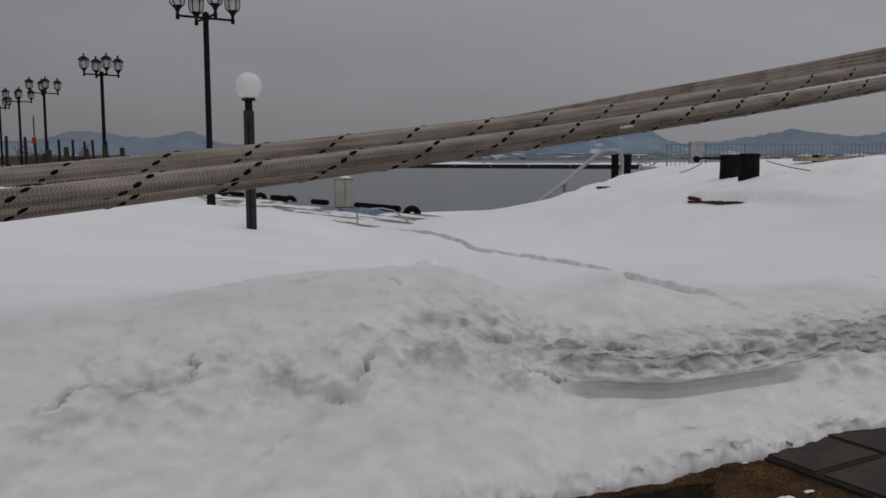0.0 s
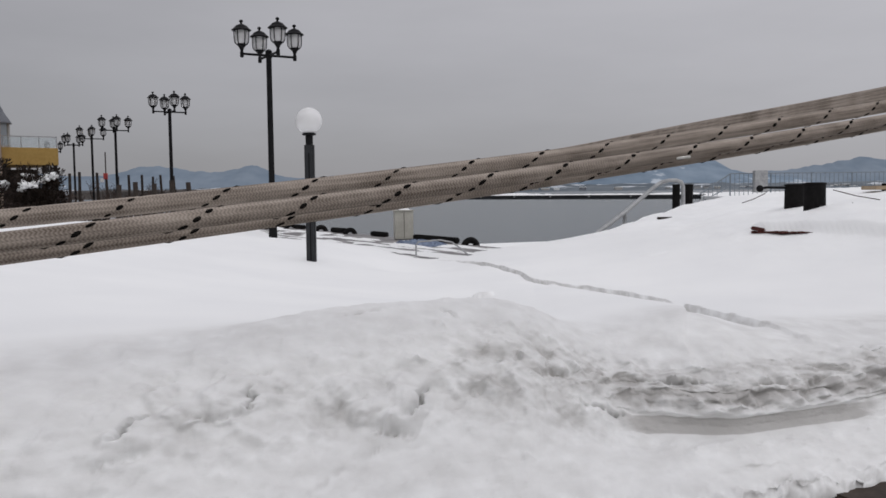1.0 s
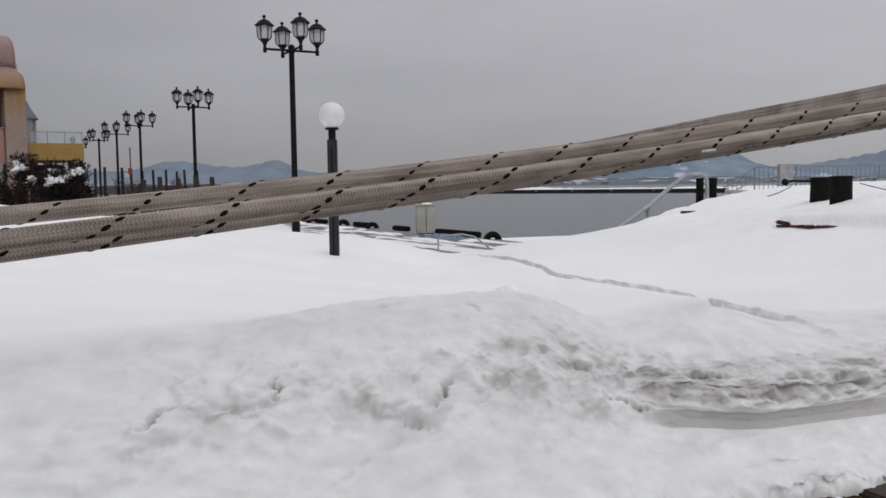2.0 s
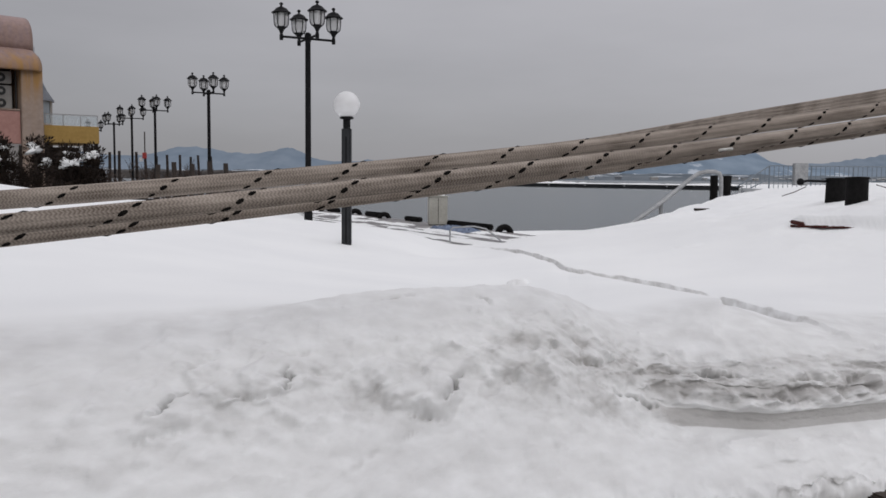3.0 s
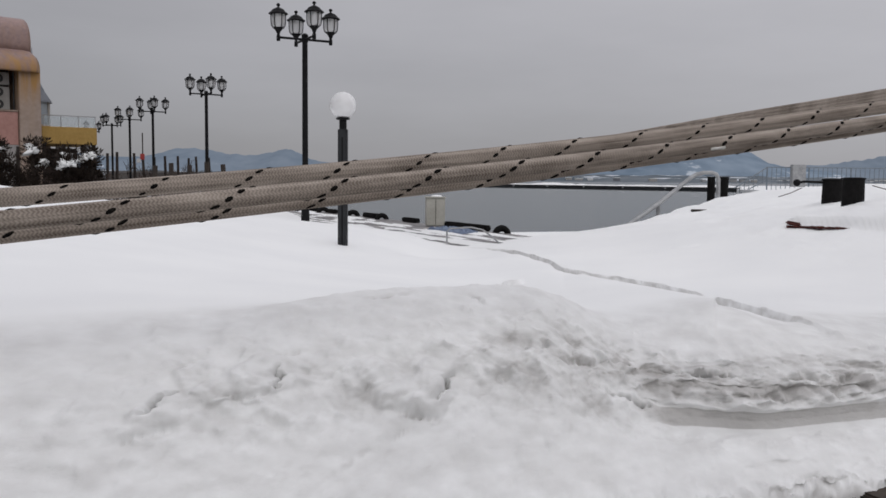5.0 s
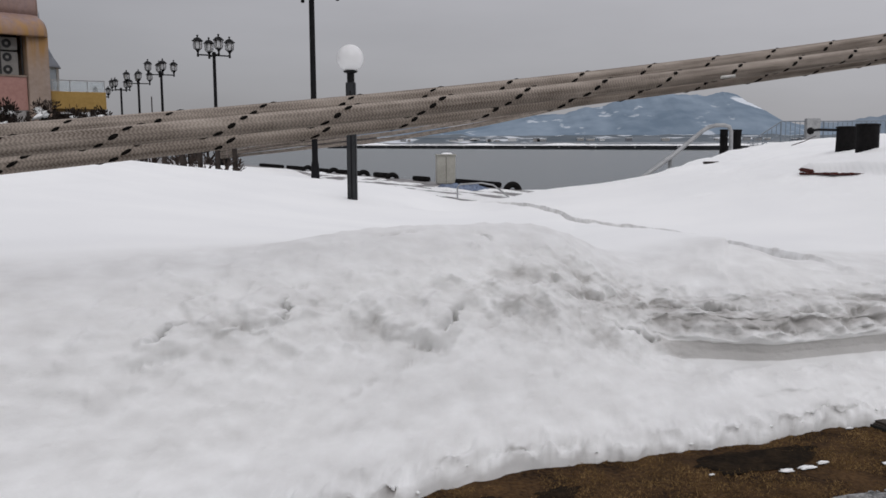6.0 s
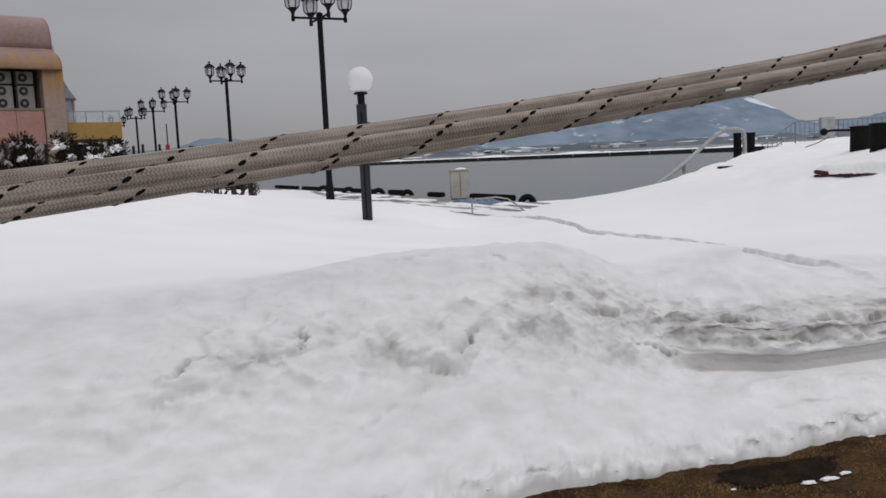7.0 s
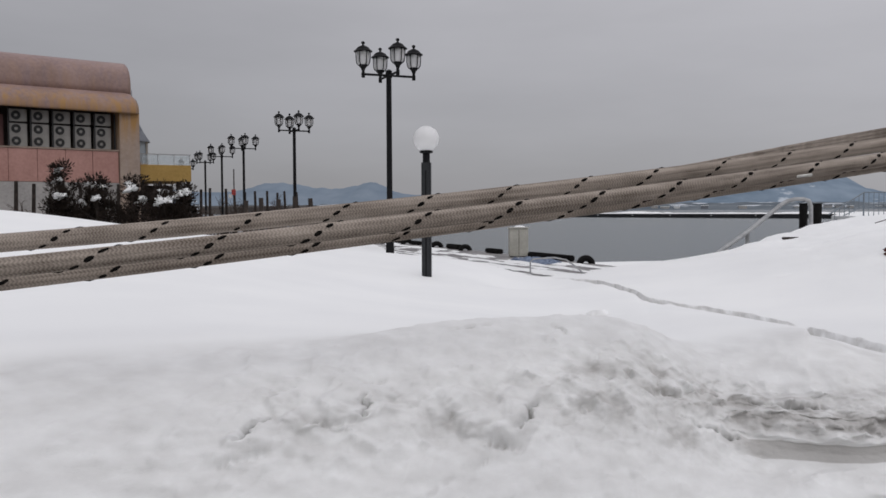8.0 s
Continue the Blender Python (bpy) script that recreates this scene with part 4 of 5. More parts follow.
part("roof", bm, SLATE, turret, "grey conical roof with mast")


# ---- stakes, bare shrubs and evergreens ----
def stake(at, height, lean):
    st = thing("wooden_stake", at, "dark wet wooden stake beside bare shrubs", "stake", "stakes along the quay hedge")
    bm = bmesh.new()
    tube(bm, [(0, 0, 0), (0.01, 0, height * 0.5), (lean, 0, height)], [0.078, 0.075, 0.066], 9)
    part("stake_shaft", bm, WOOD_DARK, st)
    bm = bmesh.new()
    tube(bm, [(lean * 0.8, 0, height * 0.80), (lean * 0.8, 0, height * 0.84)], 0.066, 9)
    part("binding", bm, TWIG, st, "straw binding")
    return st


def bare_shrub(at, size, seed):
    """Bare branches forking from the foot."""
    rnd = random.Random(seed)
    sh = thing("bare_shrub", at, "leafless brown shrub with arching twigs, bits of snow", "shrub", "bare shrubs along the quay hedge")
    bm = bmesh.new()

    def grow(p, way, length, r, depth):
        mid = p + way * length * 0.5 + Vector((rnd.uniform(-1, 1), rnd.uniform(-1, 1), rnd.uniform(-0.4, 0.6))) * length * 0.14
        end = p + way * length + Vector((0, 0, -0.05 * length))
        tube(bm, [p, mid, end], [r, r * 0.8, r * 0.6], 5, caps=False)
        if depth:
            for _ in range(rnd.choice((2, 3))):
                w = (way + Vector((rnd.uniform(-1, 1), rnd.uniform(-1, 1), rnd.uniform(-0.5, 0.7))) * 0.75).normalized()
                grow(end if rnd.random() < 0.7 else mid, w, length * rnd.uniform(0.55, 0.8), r * 0.6, depth - 1)

    for _ in range(5):
        way = Vector((rnd.uniform(-0.8, 0.8), rnd.uniform(-0.5, 0.5), 1.0)).normalized()
        grow(Vector((rnd.uniform(-0.1, 0.1), 0, 0)), way, size * rnd.uniform(0.4, 0.6), 0.05, 3)
    part("crown", bm, TWIG, sh)
    return sh


def evergreen(at, width, height, seed):
    """A dark clipped evergreen: limbs and many leaf blades in uneven clumps, with caps of snow."""
    rnd = random.Random(seed)
    tree = thing("evergreen_shrub", at, "dark evergreen shrub carrying clumps of snow", "shrub", "evergreen shrubs by the building")
    bm = bmesh.new()
    tube(bm, [(0, 0, 0), (0.05, 0, height * 0.5), (0, 0, height * 0.85)], [0.09, 0.06, 0.02], 7)
    clumps = []
    for _ in range(34):
        h = rnd.uniform(0.12, 1.0)
        reach = width * 0.5 * (1.05 - 0.75 * h) * rnd.uniform(0.35, 1.15)
        q = rnd.uniform(0, 2 * math.pi)
        c = Vector((reach * math.cos(q), reach * math.sin(q), h * height))
        tube(bm, [(0, 0, c.z * 0.75), c * 0.6 + Vector((0, 0, c.z * 0.3)), c], [0.03, 0.02, 0.01], 5, caps=False)
        clumps.append((c, rnd.uniform(0.16, 0.34)))
    part("limb_frame", bm, WOOD_DARK, tree)
    bm = bmesh.new()
    for c, r in clumps:
        for _ in range(130):
            d = Vector((rnd.gauss(0, 1), rnd.gauss(0, 1), rnd.gauss(0.25, 1))).normalized()
            p = c + d * r * rnd.uniform(0.3, 1.1)
            w = d.cross(Vector((rnd.uniform(-1, 1), rnd.uniform(-1, 1), rnd.uniform(-1, 1)))).normalized() * rnd.uniform(0.015, 0.03)
            tip = p + (d + Vector((0, 0, 0.5))).normalized() * rnd.uniform(0.08, 0.18)
            mid = (p + tip) / 2
            v = [bm.verts.new(k) for k in (p, mid + w, tip, mid - w)]
            bm.faces.new(v)
    part("leaves", bm, NEEDLES, tree)
    for c, r in sorted(clumps, key=lambda k: -k[0].z + rnd.uniform(0, 3.0))[:4]:
        bm = bmesh.new()
        bmesh.ops.create_icosphere(bm, subdivisions=3, radius=1.0)
        ph = rnd.uniform(0, 50)
        for v in bm.verts:
            k = 1 + 0.85 * noise.fractal(v.co * 1.5 + Vector((ph, 0, 0)), 0.8, 2.0, 4)
            v.co = Vector((v.co.x * r * 0.62 * k, v.co.y * r * 0.5 * k, v.co.z * r * 0.36 * k + 0.3 * v.co.x * r * math.sin(ph))) + c + Vector((0, -r * 0.45, -r * 0.1))
        part("snow_cap", bm, SNOW, tree, "clump of snow", True)
    return tree


rnd = random.Random(5)
for i in range(21):
    k = i / 20
    x, y = -19.6 + 4.0 * k, 28.0 + 24.0 * k
    stake((x + rnd.uniform(-0.15, 0.15), y, 0.12), 2.52 + rnd.uniform(-0.12, 0.12), rnd.uniform(-0.06, 0.06))
for i in range(18):
    k = i / 17
    bare_shrub((-18.6 + 3.6 * k + rnd.uniform(-0.5, 0.5), 29.0 + 22.0 * k, 0.12), rnd.uniform(1.5, 2.1), 40 + i)
for i in range(3):
    bare_shrub((-8.6 + 0.7 * i, 24.4 + 0.1 * i, 0.12), 1.05, 90 + i)
for i in range(5):
    stake((-8.75 + 0.47 * i, 24.0 + 0.1 * i, 0.12), 1.85 + rnd.uniform(-0.1, 0.05), rnd.uniform(-0.05, 0.05))
for i, (x, y, w, h) in enumerate(((-16.9, 28.4, 1.7, 2.95), (-15.6, 28.2, 1.7, 2.45), (-14.5, 28.6, 1.7, 2.5), (-13.5, 28.9, 1.4, 2.25), (-12.9, 29.4, 1.1, 2.2), (-16.2, 29.2, 1.5, 2.0))):
    evergreen((x, y, 0.12), w, h, 10 + i)

marker = thing("marker_post", (-16.4, 43.5, 0.15), "thin pole with a red and white marker board", "marker")
bm = bmesh.new()
tube(bm, [(0, 0, 0), (0, 0, 3.6)], 0.03, 6)
part("pole", bm, WOOD_DARK, marker)
bm = bmesh.new()
box(bm, (0.22, 0.04, 0.3), (0, -0.05, 2.4), 0.01)
part("board", bm, MARKER_RED, marker, "red board")
bm = bmesh.new()
box(bm, (0.20, 0.04, 0.2), (-0.18, -0.05, 2.2), 0.01)
part("lower_board", bm, WHITE_PAINT, marker, "white board")

# dark hedge line far along the quay
bm = bmesh.new()
rr = random.Random(8)
for _ in range(2600):
    k = rr.random()
    p = Vector((-24 - 20 * k + rr.gauss(0, 0.6), 55 + 38 * k, 0.2 + abs(rr.gauss(0.5, 0.55))))
    d = Vector((rr.gauss(0, 1), rr.gauss(0, 1), rr.gauss(0.6, 0.8))).normalized() * rr.uniform(0.2, 0.6)
    w = d.cross(Vector((0, 1, 0.2))).normalized() * 0.06
    bm.faces.new([bm.verts.new(q) for q in (p, p + d / 2 + w, p + d, p + d / 2 - w)])
tagged(finish("far_hedge", bm, TWIG), "low dark hedge of bare twigs along the quay", "hedge", kind="stuff")


# ---- quay furniture ----
def fender_tyre(at, size, turn, sink):
    ty = thing("tyre_fender", at, "black rubber tyre fender hung over the quay edge", "tyre", "tyre fenders along the quay", turn)
    bm = bmesh.new()
    n, m = 26, 10
    grid = [[bm.verts.new(((size + 0.48 * size * math.cos(b)) * math.cos(a), 0.7 * size * math.sin(b), (size + 0.48 * size * math.cos(b)) * math.sin(a) - sink)) for b in (2 * math.pi * j / m for j in range(m))] for a in (2 * math.pi * i / n for i in range(n))]
    for i in range(n):
        for j in range(m):
            bm.faces.new((grid[i][j], grid[(i + 1) % n][j], grid[(i + 1) % n][(j + 1) % m], grid[i][(j + 1) % m]))
    part("tyre", bm, RUBBER, ty, smooth=True)
    return ty


def quay_spot(k):
    """On the quay's edge, k metres from its near corner."""
    return 1.15 - 0.478 * k, 22.0 + 0.878 * k


for k, s in ((0.3, 0.15), (8.2, 0.15), (10.9, 0.16), (14.2, 0.16), (17.6, 0.17)):
    x, y = quay_spot(k)
    fender_tyre((x - 0.1, y, 0.2), 1.12 * s, 20, 0.03)
for k0, k1, h in ((1.2, 3.6, 0.16), (3.9, 4.1, 0.16), (5.6, 6.6, 0.15), (8.9, 10.0, 0.17), (11.6, 12.4, 0.16), (13.0, 13.8, 0.16), (15.0, 16.6, 0.15), (18.5, 21.0, 0.16), (22.0, 26.0, 0.16)):
    a, b = Vector((*quay_spot(k0), 0.2)), Vector((*quay_spot(k1), 0.2))
    fe = thing("kerb_timber", (a + b) / 2, "black rubber kerb block along the quay edge", "kerb block", "kerb blocks along the quay")
    bm = bmesh.new()
    box(bm, ((b - a).length, 0.2, h), (0, 0, h / 2), 0.03, Euler((0, 0, math.atan2(b.y - a.y, b.x - a.x))).to_matrix().to_4x4())
    part("block", bm, RUBBER, fe)

cab = thing("power_cabinet", (-0.93, 25.4, 0.2), "beige steel cabinet with a snow-dusted lid on the quay", "cabinet", turn=8)
bm = bmesh.new()
box(bm, (0.54, 0.42, 0.80), (0, 0, 0.42), 0.012)
part("body", bm, CABINET, cab)
bm = bmesh.new()
box(bm, (0.012, 0.01, 0.74), (0.0, -0.213, 0.42))
part("door_gap", bm, BLACK_IRON, cab)
bm = bmesh.new()
box(bm, (0.60, 0.48, 0.04), (0, 0, 0.845), 0.012)
part("lid", bm, CABINET, cab, "overhanging lid")
bm = bmesh.new()
bmesh.ops.create_icosphere(bm, subdivisions=3, radius=1.0)
for v in bm.verts:
    v.co = Vector((v.co.x * 0.17 + 0.04, v.co.y * 0.15, max(0, v.co.z) * 0.05 + 0.866))
part("snow_cap", bm, SNOW, cab, "patch of snow", True)

# crumpled blue tarpaulin
bm = bmesh.new()
for v in bmesh.ops.create_grid(bm, x_segments=46, y_segments=30, size=0.5)["verts"]:
    x, y = v.co.x, v.co.y
    e = max(0.0, 1 - (2 * abs(x)) ** 4) * max(0.0, 1 - (2 * abs(y)) ** 4)
    v.co = Vector((x * 1.7 + 0.12 * noise.noise(Vector((y * 4, 3, x))), y * 1.0, 0.004 + e * (0.06 + 0.16 * abs(noise.fractal(Vector((x * 5, y * 4, 1)), 0.9, 2.0, 4)))))
tarp = finish("tarpaulin", bm, TARP, True)
tarp.matrix_world = pose(-0.35, 22.6, 0.2, 0, 0, 118)
tagged(tarp, "crumpled blue tarpaulin lying on the quay, partly snowed over", "tarpaulin")

# slush and thin snow on the quay
bm = bmesh.new()
rr = random.Random(3)
for i in range(230):
    k = rr.uniform(-6, 22)
    off = rr.uniform(0.35, 6.5)
    cx, cy = quay_spot(k)
    cx, cy = cx - 0.878 * off, cy - 0.478 * off
    rx, ry = rr.uniform(0.3, 1.7), rr.uniform(0.05, 0.24)
    n = 36
    ring = []
    for j in range(n):
        q = 2 * math.pi * j / n
        w = 1 + 0.75 * noise.fractal(Vector((math.cos(q) * 1.6, math.sin(q) * 1.6, i * 3.7)), 0.8, 2.0, 4)
        a, b = rx * w * math.cos(q), ry * w * math.sin(q)
        ring.append(bm.verts.new((cx - 0.478 * a + 0.878 * b, cy + 0.878 * a + 0.478 * b, 0.204)))
    top = bm.verts.new((cx, cy, 0.204 + rr.uniform(0.02, 0.06)))
    for j in range(n):
        bm.faces.new((ring[j], ring[(j + 1) % n], top))
tagged(finish("slush_patches", bm, SNOW, True), "flat patches of thin snow and slush on wet concrete", "slush", kind="stuff")


def bent_pipe(name, pts, radius, label, category, material=GALV, posts=()):
    pipe = thing(name, pts[0], label, category)
    o = Vector(pts[0])
    bm = bmesh.new()
    tube(bm, [Vector(p) - o for p in pts], radius, 10)
    part("pipe", bm, material, pipe, smooth=True)
    for a, b in posts:
        bm = bmesh.new()
        tube(bm, [Vector(a) - o, Vector(b) - o], radius * 0.95, 10)
        part("post", bm, material, pipe, smooth=True)
    return pipe


bent_pipe("steel_handrail", [(3.2, 20.6, 0.10), (3.93, 21.0, 0.53), (4.72, 21.5, 1.02), (5.6, 21.9, 1.68), (5.78, 22.0, 1.77), (5.95, 22.0, 1.81), (6.15, 22.0, 1.81), (6.27, 22.0, 1.77), (6.33, 22.05, 1.65), (6.36, 22.1, 0.85)], 0.052,
          "bent galvanised steel handrail coming up from the water steps", "handrail", posts=[((4.72, 21.5, 1.0), (4.72, 21.5, 0.2))])
bent_pipe("small_hoop", [(-0.42, 18.6, 0.2), (-0.42, 18.6, 0.45), (-0.36, 18.6, 0.52), (0.1, 18.62, 0.55), (0.35, 18.62, 0.50), (0.55, 18.5, 0.36), (0.75, 18.3, 0.19)], 0.018, "thin white pipe hoop at the quay", "pipe hoop")


def bollard(at, width, height, lean, label, group="black mooring posts"):
    bo = thing("mooring_post", at, label, "mooring post", group)
    bm = bmesh.new()
    lathe(bm, [(width * 0.5, 0), (width * 0.49, height - 0.03), (width * 0.53, height - 0.025), (width * 0.54, height - 0.008), (width * 0.50, height)], 18)
    for v in bm.verts:
        v.co.x += lean * v.co.z
    part("post", bm, RUBBER, bo, smooth=False)
    bm = bmesh.new()
    lathe(bm, [(width * 0.43, height + 0.001), (width * 0.38, height + 0.006)], 18)
    for v in bm.verts:
        v.co.x += lean * v.co.z
    part("top_plate", bm, BLACK_IRON, bo)
    return bo


bollard((6.27, 22.45, 0.6), 0.20, 1.11, 0.0, "black post beside a steel handrail")
bollard((6.68, 22.9, 0.6), 0.27, 1.11, 0.03, "black leaning post beside a steel handrail")
bollard((5.63, 12.8, 0.75), 0.315, 0.91, -0.01, "stout black mooring post deep in snow")
bollard((6.03, 14.5, 0.8), 0.34, 0.85, 0.02, "stout black mooring post deep in snow")
bollard((-10.75, 36.45, 0.2), 0.42, 1.0, 0.0, "black mooring post holding ropes at the quay edge")
bollard((8.25, 15.8, 1.1), 0.13, 0.55, 0.0, "low black post top just clear of snow")
arm = thing("valve_arm", (5.55, 14.45, 0.9), "short black pipe arm with a round cap", "pipe")
bm = bmesh.new()
tube(bm, [(-0.12, 0, 0.68), (0.0, 0, 0.70), (0.42, 0.05, 0.69)], 0.021, 8)
part("pipe", bm, BLACK_IRON, arm)
bm = bmesh.new()
bmesh.ops.create_uvsphere(bm, u_segments=14, v_segments=10, radius=0.06)
bmesh.ops.translate(bm, vec=(-0.12, 0, 0.68), verts=bm.verts)
part("cap", bm, BLACK_IRON, arm, smooth=True)

for a, b in (((5.85, 12.7, 1.55), (6.45, 12.5, 1.40)), ((5.75, 12.75, 1.20), (6.1, 12.6, 1.36)), ((5.05, 14.2, 1.35), (5.5, 14.4, 1.50)), ((9.1, 13.2, 1.30), (10.2, 12.8, 1.62))):
    bent_pipe("thin_line", [a, ((a[0] + b[0]) / 2, (a[1] + b[1]) / 2, (a[2] + b[2]) / 2 - 0.015), b], 0.007, "thin grey rope slung between posts over the snow", "rope", TWIG)

# rusty beam showing under the snow's crust
beam = thing("rusty_beam", (4.70, 11.62, snow_height(4.70, 11.62) + 0.03), "rusty red iron beam end jutting from under snow", "beam", turn=-58)
beam.rotation_euler.y = -math.atan2(snow_height(4.96, 11.19) - snow_height(4.41, 12.08), 1.05)
bm = bmesh.new()
box(bm, (0.92, 0.10, 0.02), (0.0, 0, -0.014), 0.006)
for i in range(22):
    x = -0.46 + 0.04 * i
    box(bm, (random.uniform(0.02, 0.05), 0.06, random.uniform(0.01, 0.035)), (x, -0.04 + random.uniform(-0.02, 0.02), -0.006), 0.005)
part("flange", bm, RUST, beam)
bm = bmesh.new()
box(bm, (0.20, 0.1, 0.05), (-0.40, -0.03, 0.035), 0.02, Euler((0, radians(10), radians(8))).to_matrix().to_4x4())
part("stub", bm, RUST, beam)

pl = thing("pale_board", (8.39, 15.6, snow_height(8.39, 15.6) + 0.01), "pale brown board lying flat in the snow crest", "board", turn=3)
bm = bmesh.new()
box(bm, (1.15, 0.5, 0.07), (0, 0, 0.02), 0.01)
part("board", bm, PLANK, pl)
chip = thing("wood_scrap", (4.95, 18.6, snow_height(4.95, 18.6) + 0.01), "small dark scrap of wood on the snow", "wood scrap")
bm = bmesh.new()
box(bm, (0.32, 0.12, 0.05), (0, 0, 0.0), 0.01)
part("scrap", bm, WOOD_DARK, chip)

# picket railing on the pier
fence = thing("pier_railing", (13.7, 40.0, 1.40), "blue-grey steel picket railing along the pier", "railing")
bm = bmesh.new()
prism(bm, [(12.0, 27.0), (60.0, 27.0), (60.0, 88.0), (28.5, 88.0), (12.5, 40.5)], 0.2, 1.25)
tagged(finish("pier_snow", bm, SNOW), "level snow lying on the pier", "snow", kind="structure")
for z in (0.22, 0.88):
    bm = bmesh.new()
    tube(bm, [(0, 0, z), (16, 0.0, z)], 0.025, 6)
    part("rail", bm, RAIL_BLUE, fence)
bm = bmesh.new()
tube(bm, [(-1.6, -0.4, -0.1), (0, 0, 0.88)], 0.03, 6)
part("raking_rail", bm, RAIL_BLUE, fence)
bm = bmesh.new()
tube(bm, [(-1.35, -0.4, -0.35), (0, 0, 0.30)], 0.025, 6)
part("raking_rail", bm, RAIL_BLUE, fence)
for i in range(76):
    bm = bmesh.new()
    x = 0.21 * i
    tube(bm, [(x, 0, -0.17), (x, 0, 0.88)], 0.016 if i % 9 else 0.035, 5)
    part("picket", bm, RAIL_BLUE, fence)
for i in range(6):
    bm = bmesh.new()
    k = -0.22 * (i + 1)
    tube(bm, [(k, 0.25 * k, 0.88 + 0.62 * k - 0.62), (k, 0.25 * k, 0.88 + 0.62 * k)], 0.016, 5)
    part("picket", bm, RAIL_BLUE, fence)
bm = bmesh.new()
box(bm, (0.62, 0.3, 1.0), (1.35, -0.1, 0.5), 0.02)
part("gate_board", bm, GALV, fence, "pale grey board fixed to the railing")

# ---- far side of the basin ----
jetty = thing("jetty", (-60, 360, -1.0), "long black jetty with snow along its top", "jetty")
a, b = Vector((0, 0, 0)), Vector((150, -147, 0))
turn = Euler((0, 0, math.atan2(b.y, b.x))).to_matrix().to_4x4()
bm = bmesh.new()
box(bm, (b.length, 6.0, 1.2), (*((a + b) / 2).xy, 0.55), 0.0, turn)
part("wall", bm, JETTY_BLACK, jetty)
bm = bmesh.new()
n = 160
for i in range(n):
    p0, p1 = a + (b - a) * i / n, a + (b - a) * (i + 1) / n
    h0, h1 = (0.25 + 0.9 * max(0, noise.noise(Vector((k * 0.07, 0, 4)))) + 0.35 * abs(noise.noise(Vector((k * 0.35, 2, 4)))) for k in (i, i + 1))
    s = Vector((0.7, 0.714, 0))
    q = [bm.verts.new(v) for v in (p0 - s * 2.6 + Vector((0, 0, 1.13)), p1 - s * 2.6 + Vector((0, 0, 1.13)), p1 + Vector((0, 0, 1.15 + h1)), p0 + Vector((0, 0, 1.15 + h0)))]
    bm.faces.new(q)
part("snow_cover", bm, SNOW, jetty, "snow on the jetty", True)
for i in range(30):
    p = a + (b - a) * (i + 0.5) / 30
    bm = bmesh.new()
    box(bm, (0.5, 0.3, 0.5), (p.x - 2.3, p.y - 2.3, 0.75), 0.05, turn)
    part("fender", bm, GALV if i % 2 else JETTY_BLACK, jetty)

# outer breakwater, rough along its top
outer = thing("breakwater", (-250, 600, -1.0), "long low dark brown breakwater across the bay", "breakwater")
bm = bmesh.new()
prev = None
for i in range(91):
    x, h = 2.0 * i, 6.0 + 0.7 * noise.noise(Vector((i * 0.3, 0, 2))) + 0.5 * noise.noise(Vector((i * 1.1, 3, 2)))
    ring = [bm.verts.new(p) for p in ((x, -4, 0), (x, -2.2, h * 0.8), (x, 0, h), (x, 3, h), (x, 3, 0))]
    if prev:
        for p, q, r, t in zip(prev, prev[1:], ring[1:], ring):
            bm.faces.new((p, t, r, q))
    else:
        bm.faces.new(ring[::-1])
    prev = ring
bm.faces.new(prev)
part("wall", bm, mat("dark_breakwater_stone", (0.035, 0.032, 0.032), (0.10, 0.088, 0.08), rough=0.9, scale=0.12, fine=0.8, bump=0.2), outer)

# the opposite shore: low land with woods, sheds and snow
shore = []
for i in range(260):
    x = -2600 + 20.0 * i
    row = []
    for j in range(8):
        y = 1900 + 45.0 * j
        z = -1.5 + (j > 0) * (4.0 + 1.7 * j + 6.0 * abs(fbm((x * 0.006, y * 0.004, 2), 4)) + 5.0 * max(0.0, fbm((x * 0.03, y * 0.03, 5), 2)))
        row.append((x, y, z))
    shore.append(row)
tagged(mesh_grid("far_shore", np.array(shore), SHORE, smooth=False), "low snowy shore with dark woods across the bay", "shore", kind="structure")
rr = random.Random(21)
for i in range(60):
    x = rr.uniform(-300, 1500)
    w, h = rr.uniform(5, 18), rr.uniform(4, 8)
    sh = thing("shore_building", (x, 1925.0, 0.5), "tiny far pale building on the opposite shore", "building", "buildings on the far shore")
    bm = bmesh.new()
    box(bm, (w, 12, h), (0, 0, h / 2))
    part("wall", bm, rr.choice((WHITE_PAINT, GREY_WALL, SLATE, GALV)), sh)
    bm = bmesh.new()
    prism(bm, [(-w / 2 - 0.5, -6.5), (w / 2 + 0.5, -6.5), (w / 2 + 0.5, 6.5), (-w / 2 - 0.5, 6.5)], h, h + 1.2)
    part("roof", bm, rr.choice((SNOW, SLATE)), sh)


def ridge(name, y0, depth, x0, x1, crest, rough, material, label, seed):
    """A far range: the crest line falls towards the viewer in spurs and gullies."""
    cols, rows = 320, 26
    pts = np.zeros((rows, cols, 3))
    for c in range(cols):
        x = x0 + (x1 - x0) * c / (cols - 1)
        top = crest(x) * (1 + rough * 0.5 * fbm((x * 0.004, seed, 0), 5)) + rough * 22 * fbm((x * 0.012, seed, 4), 4)
        for r in range(rows):
            k = r / (rows - 1)
            spur = fbm((x * 0.0035, k * 1.2, seed + 9), 5)
            z = top * k ** 0.9 * (1 + 0.30 * spur * (1 - k)) - 3
            pts[r, c] = (x, y0 + depth * k, z)
    return tagged(mesh_grid(name, pts, material), label, "mountain", kind="structure")


def bell(x, c, w, h):
    return h * math.exp(-((x - c) / w) ** 2)


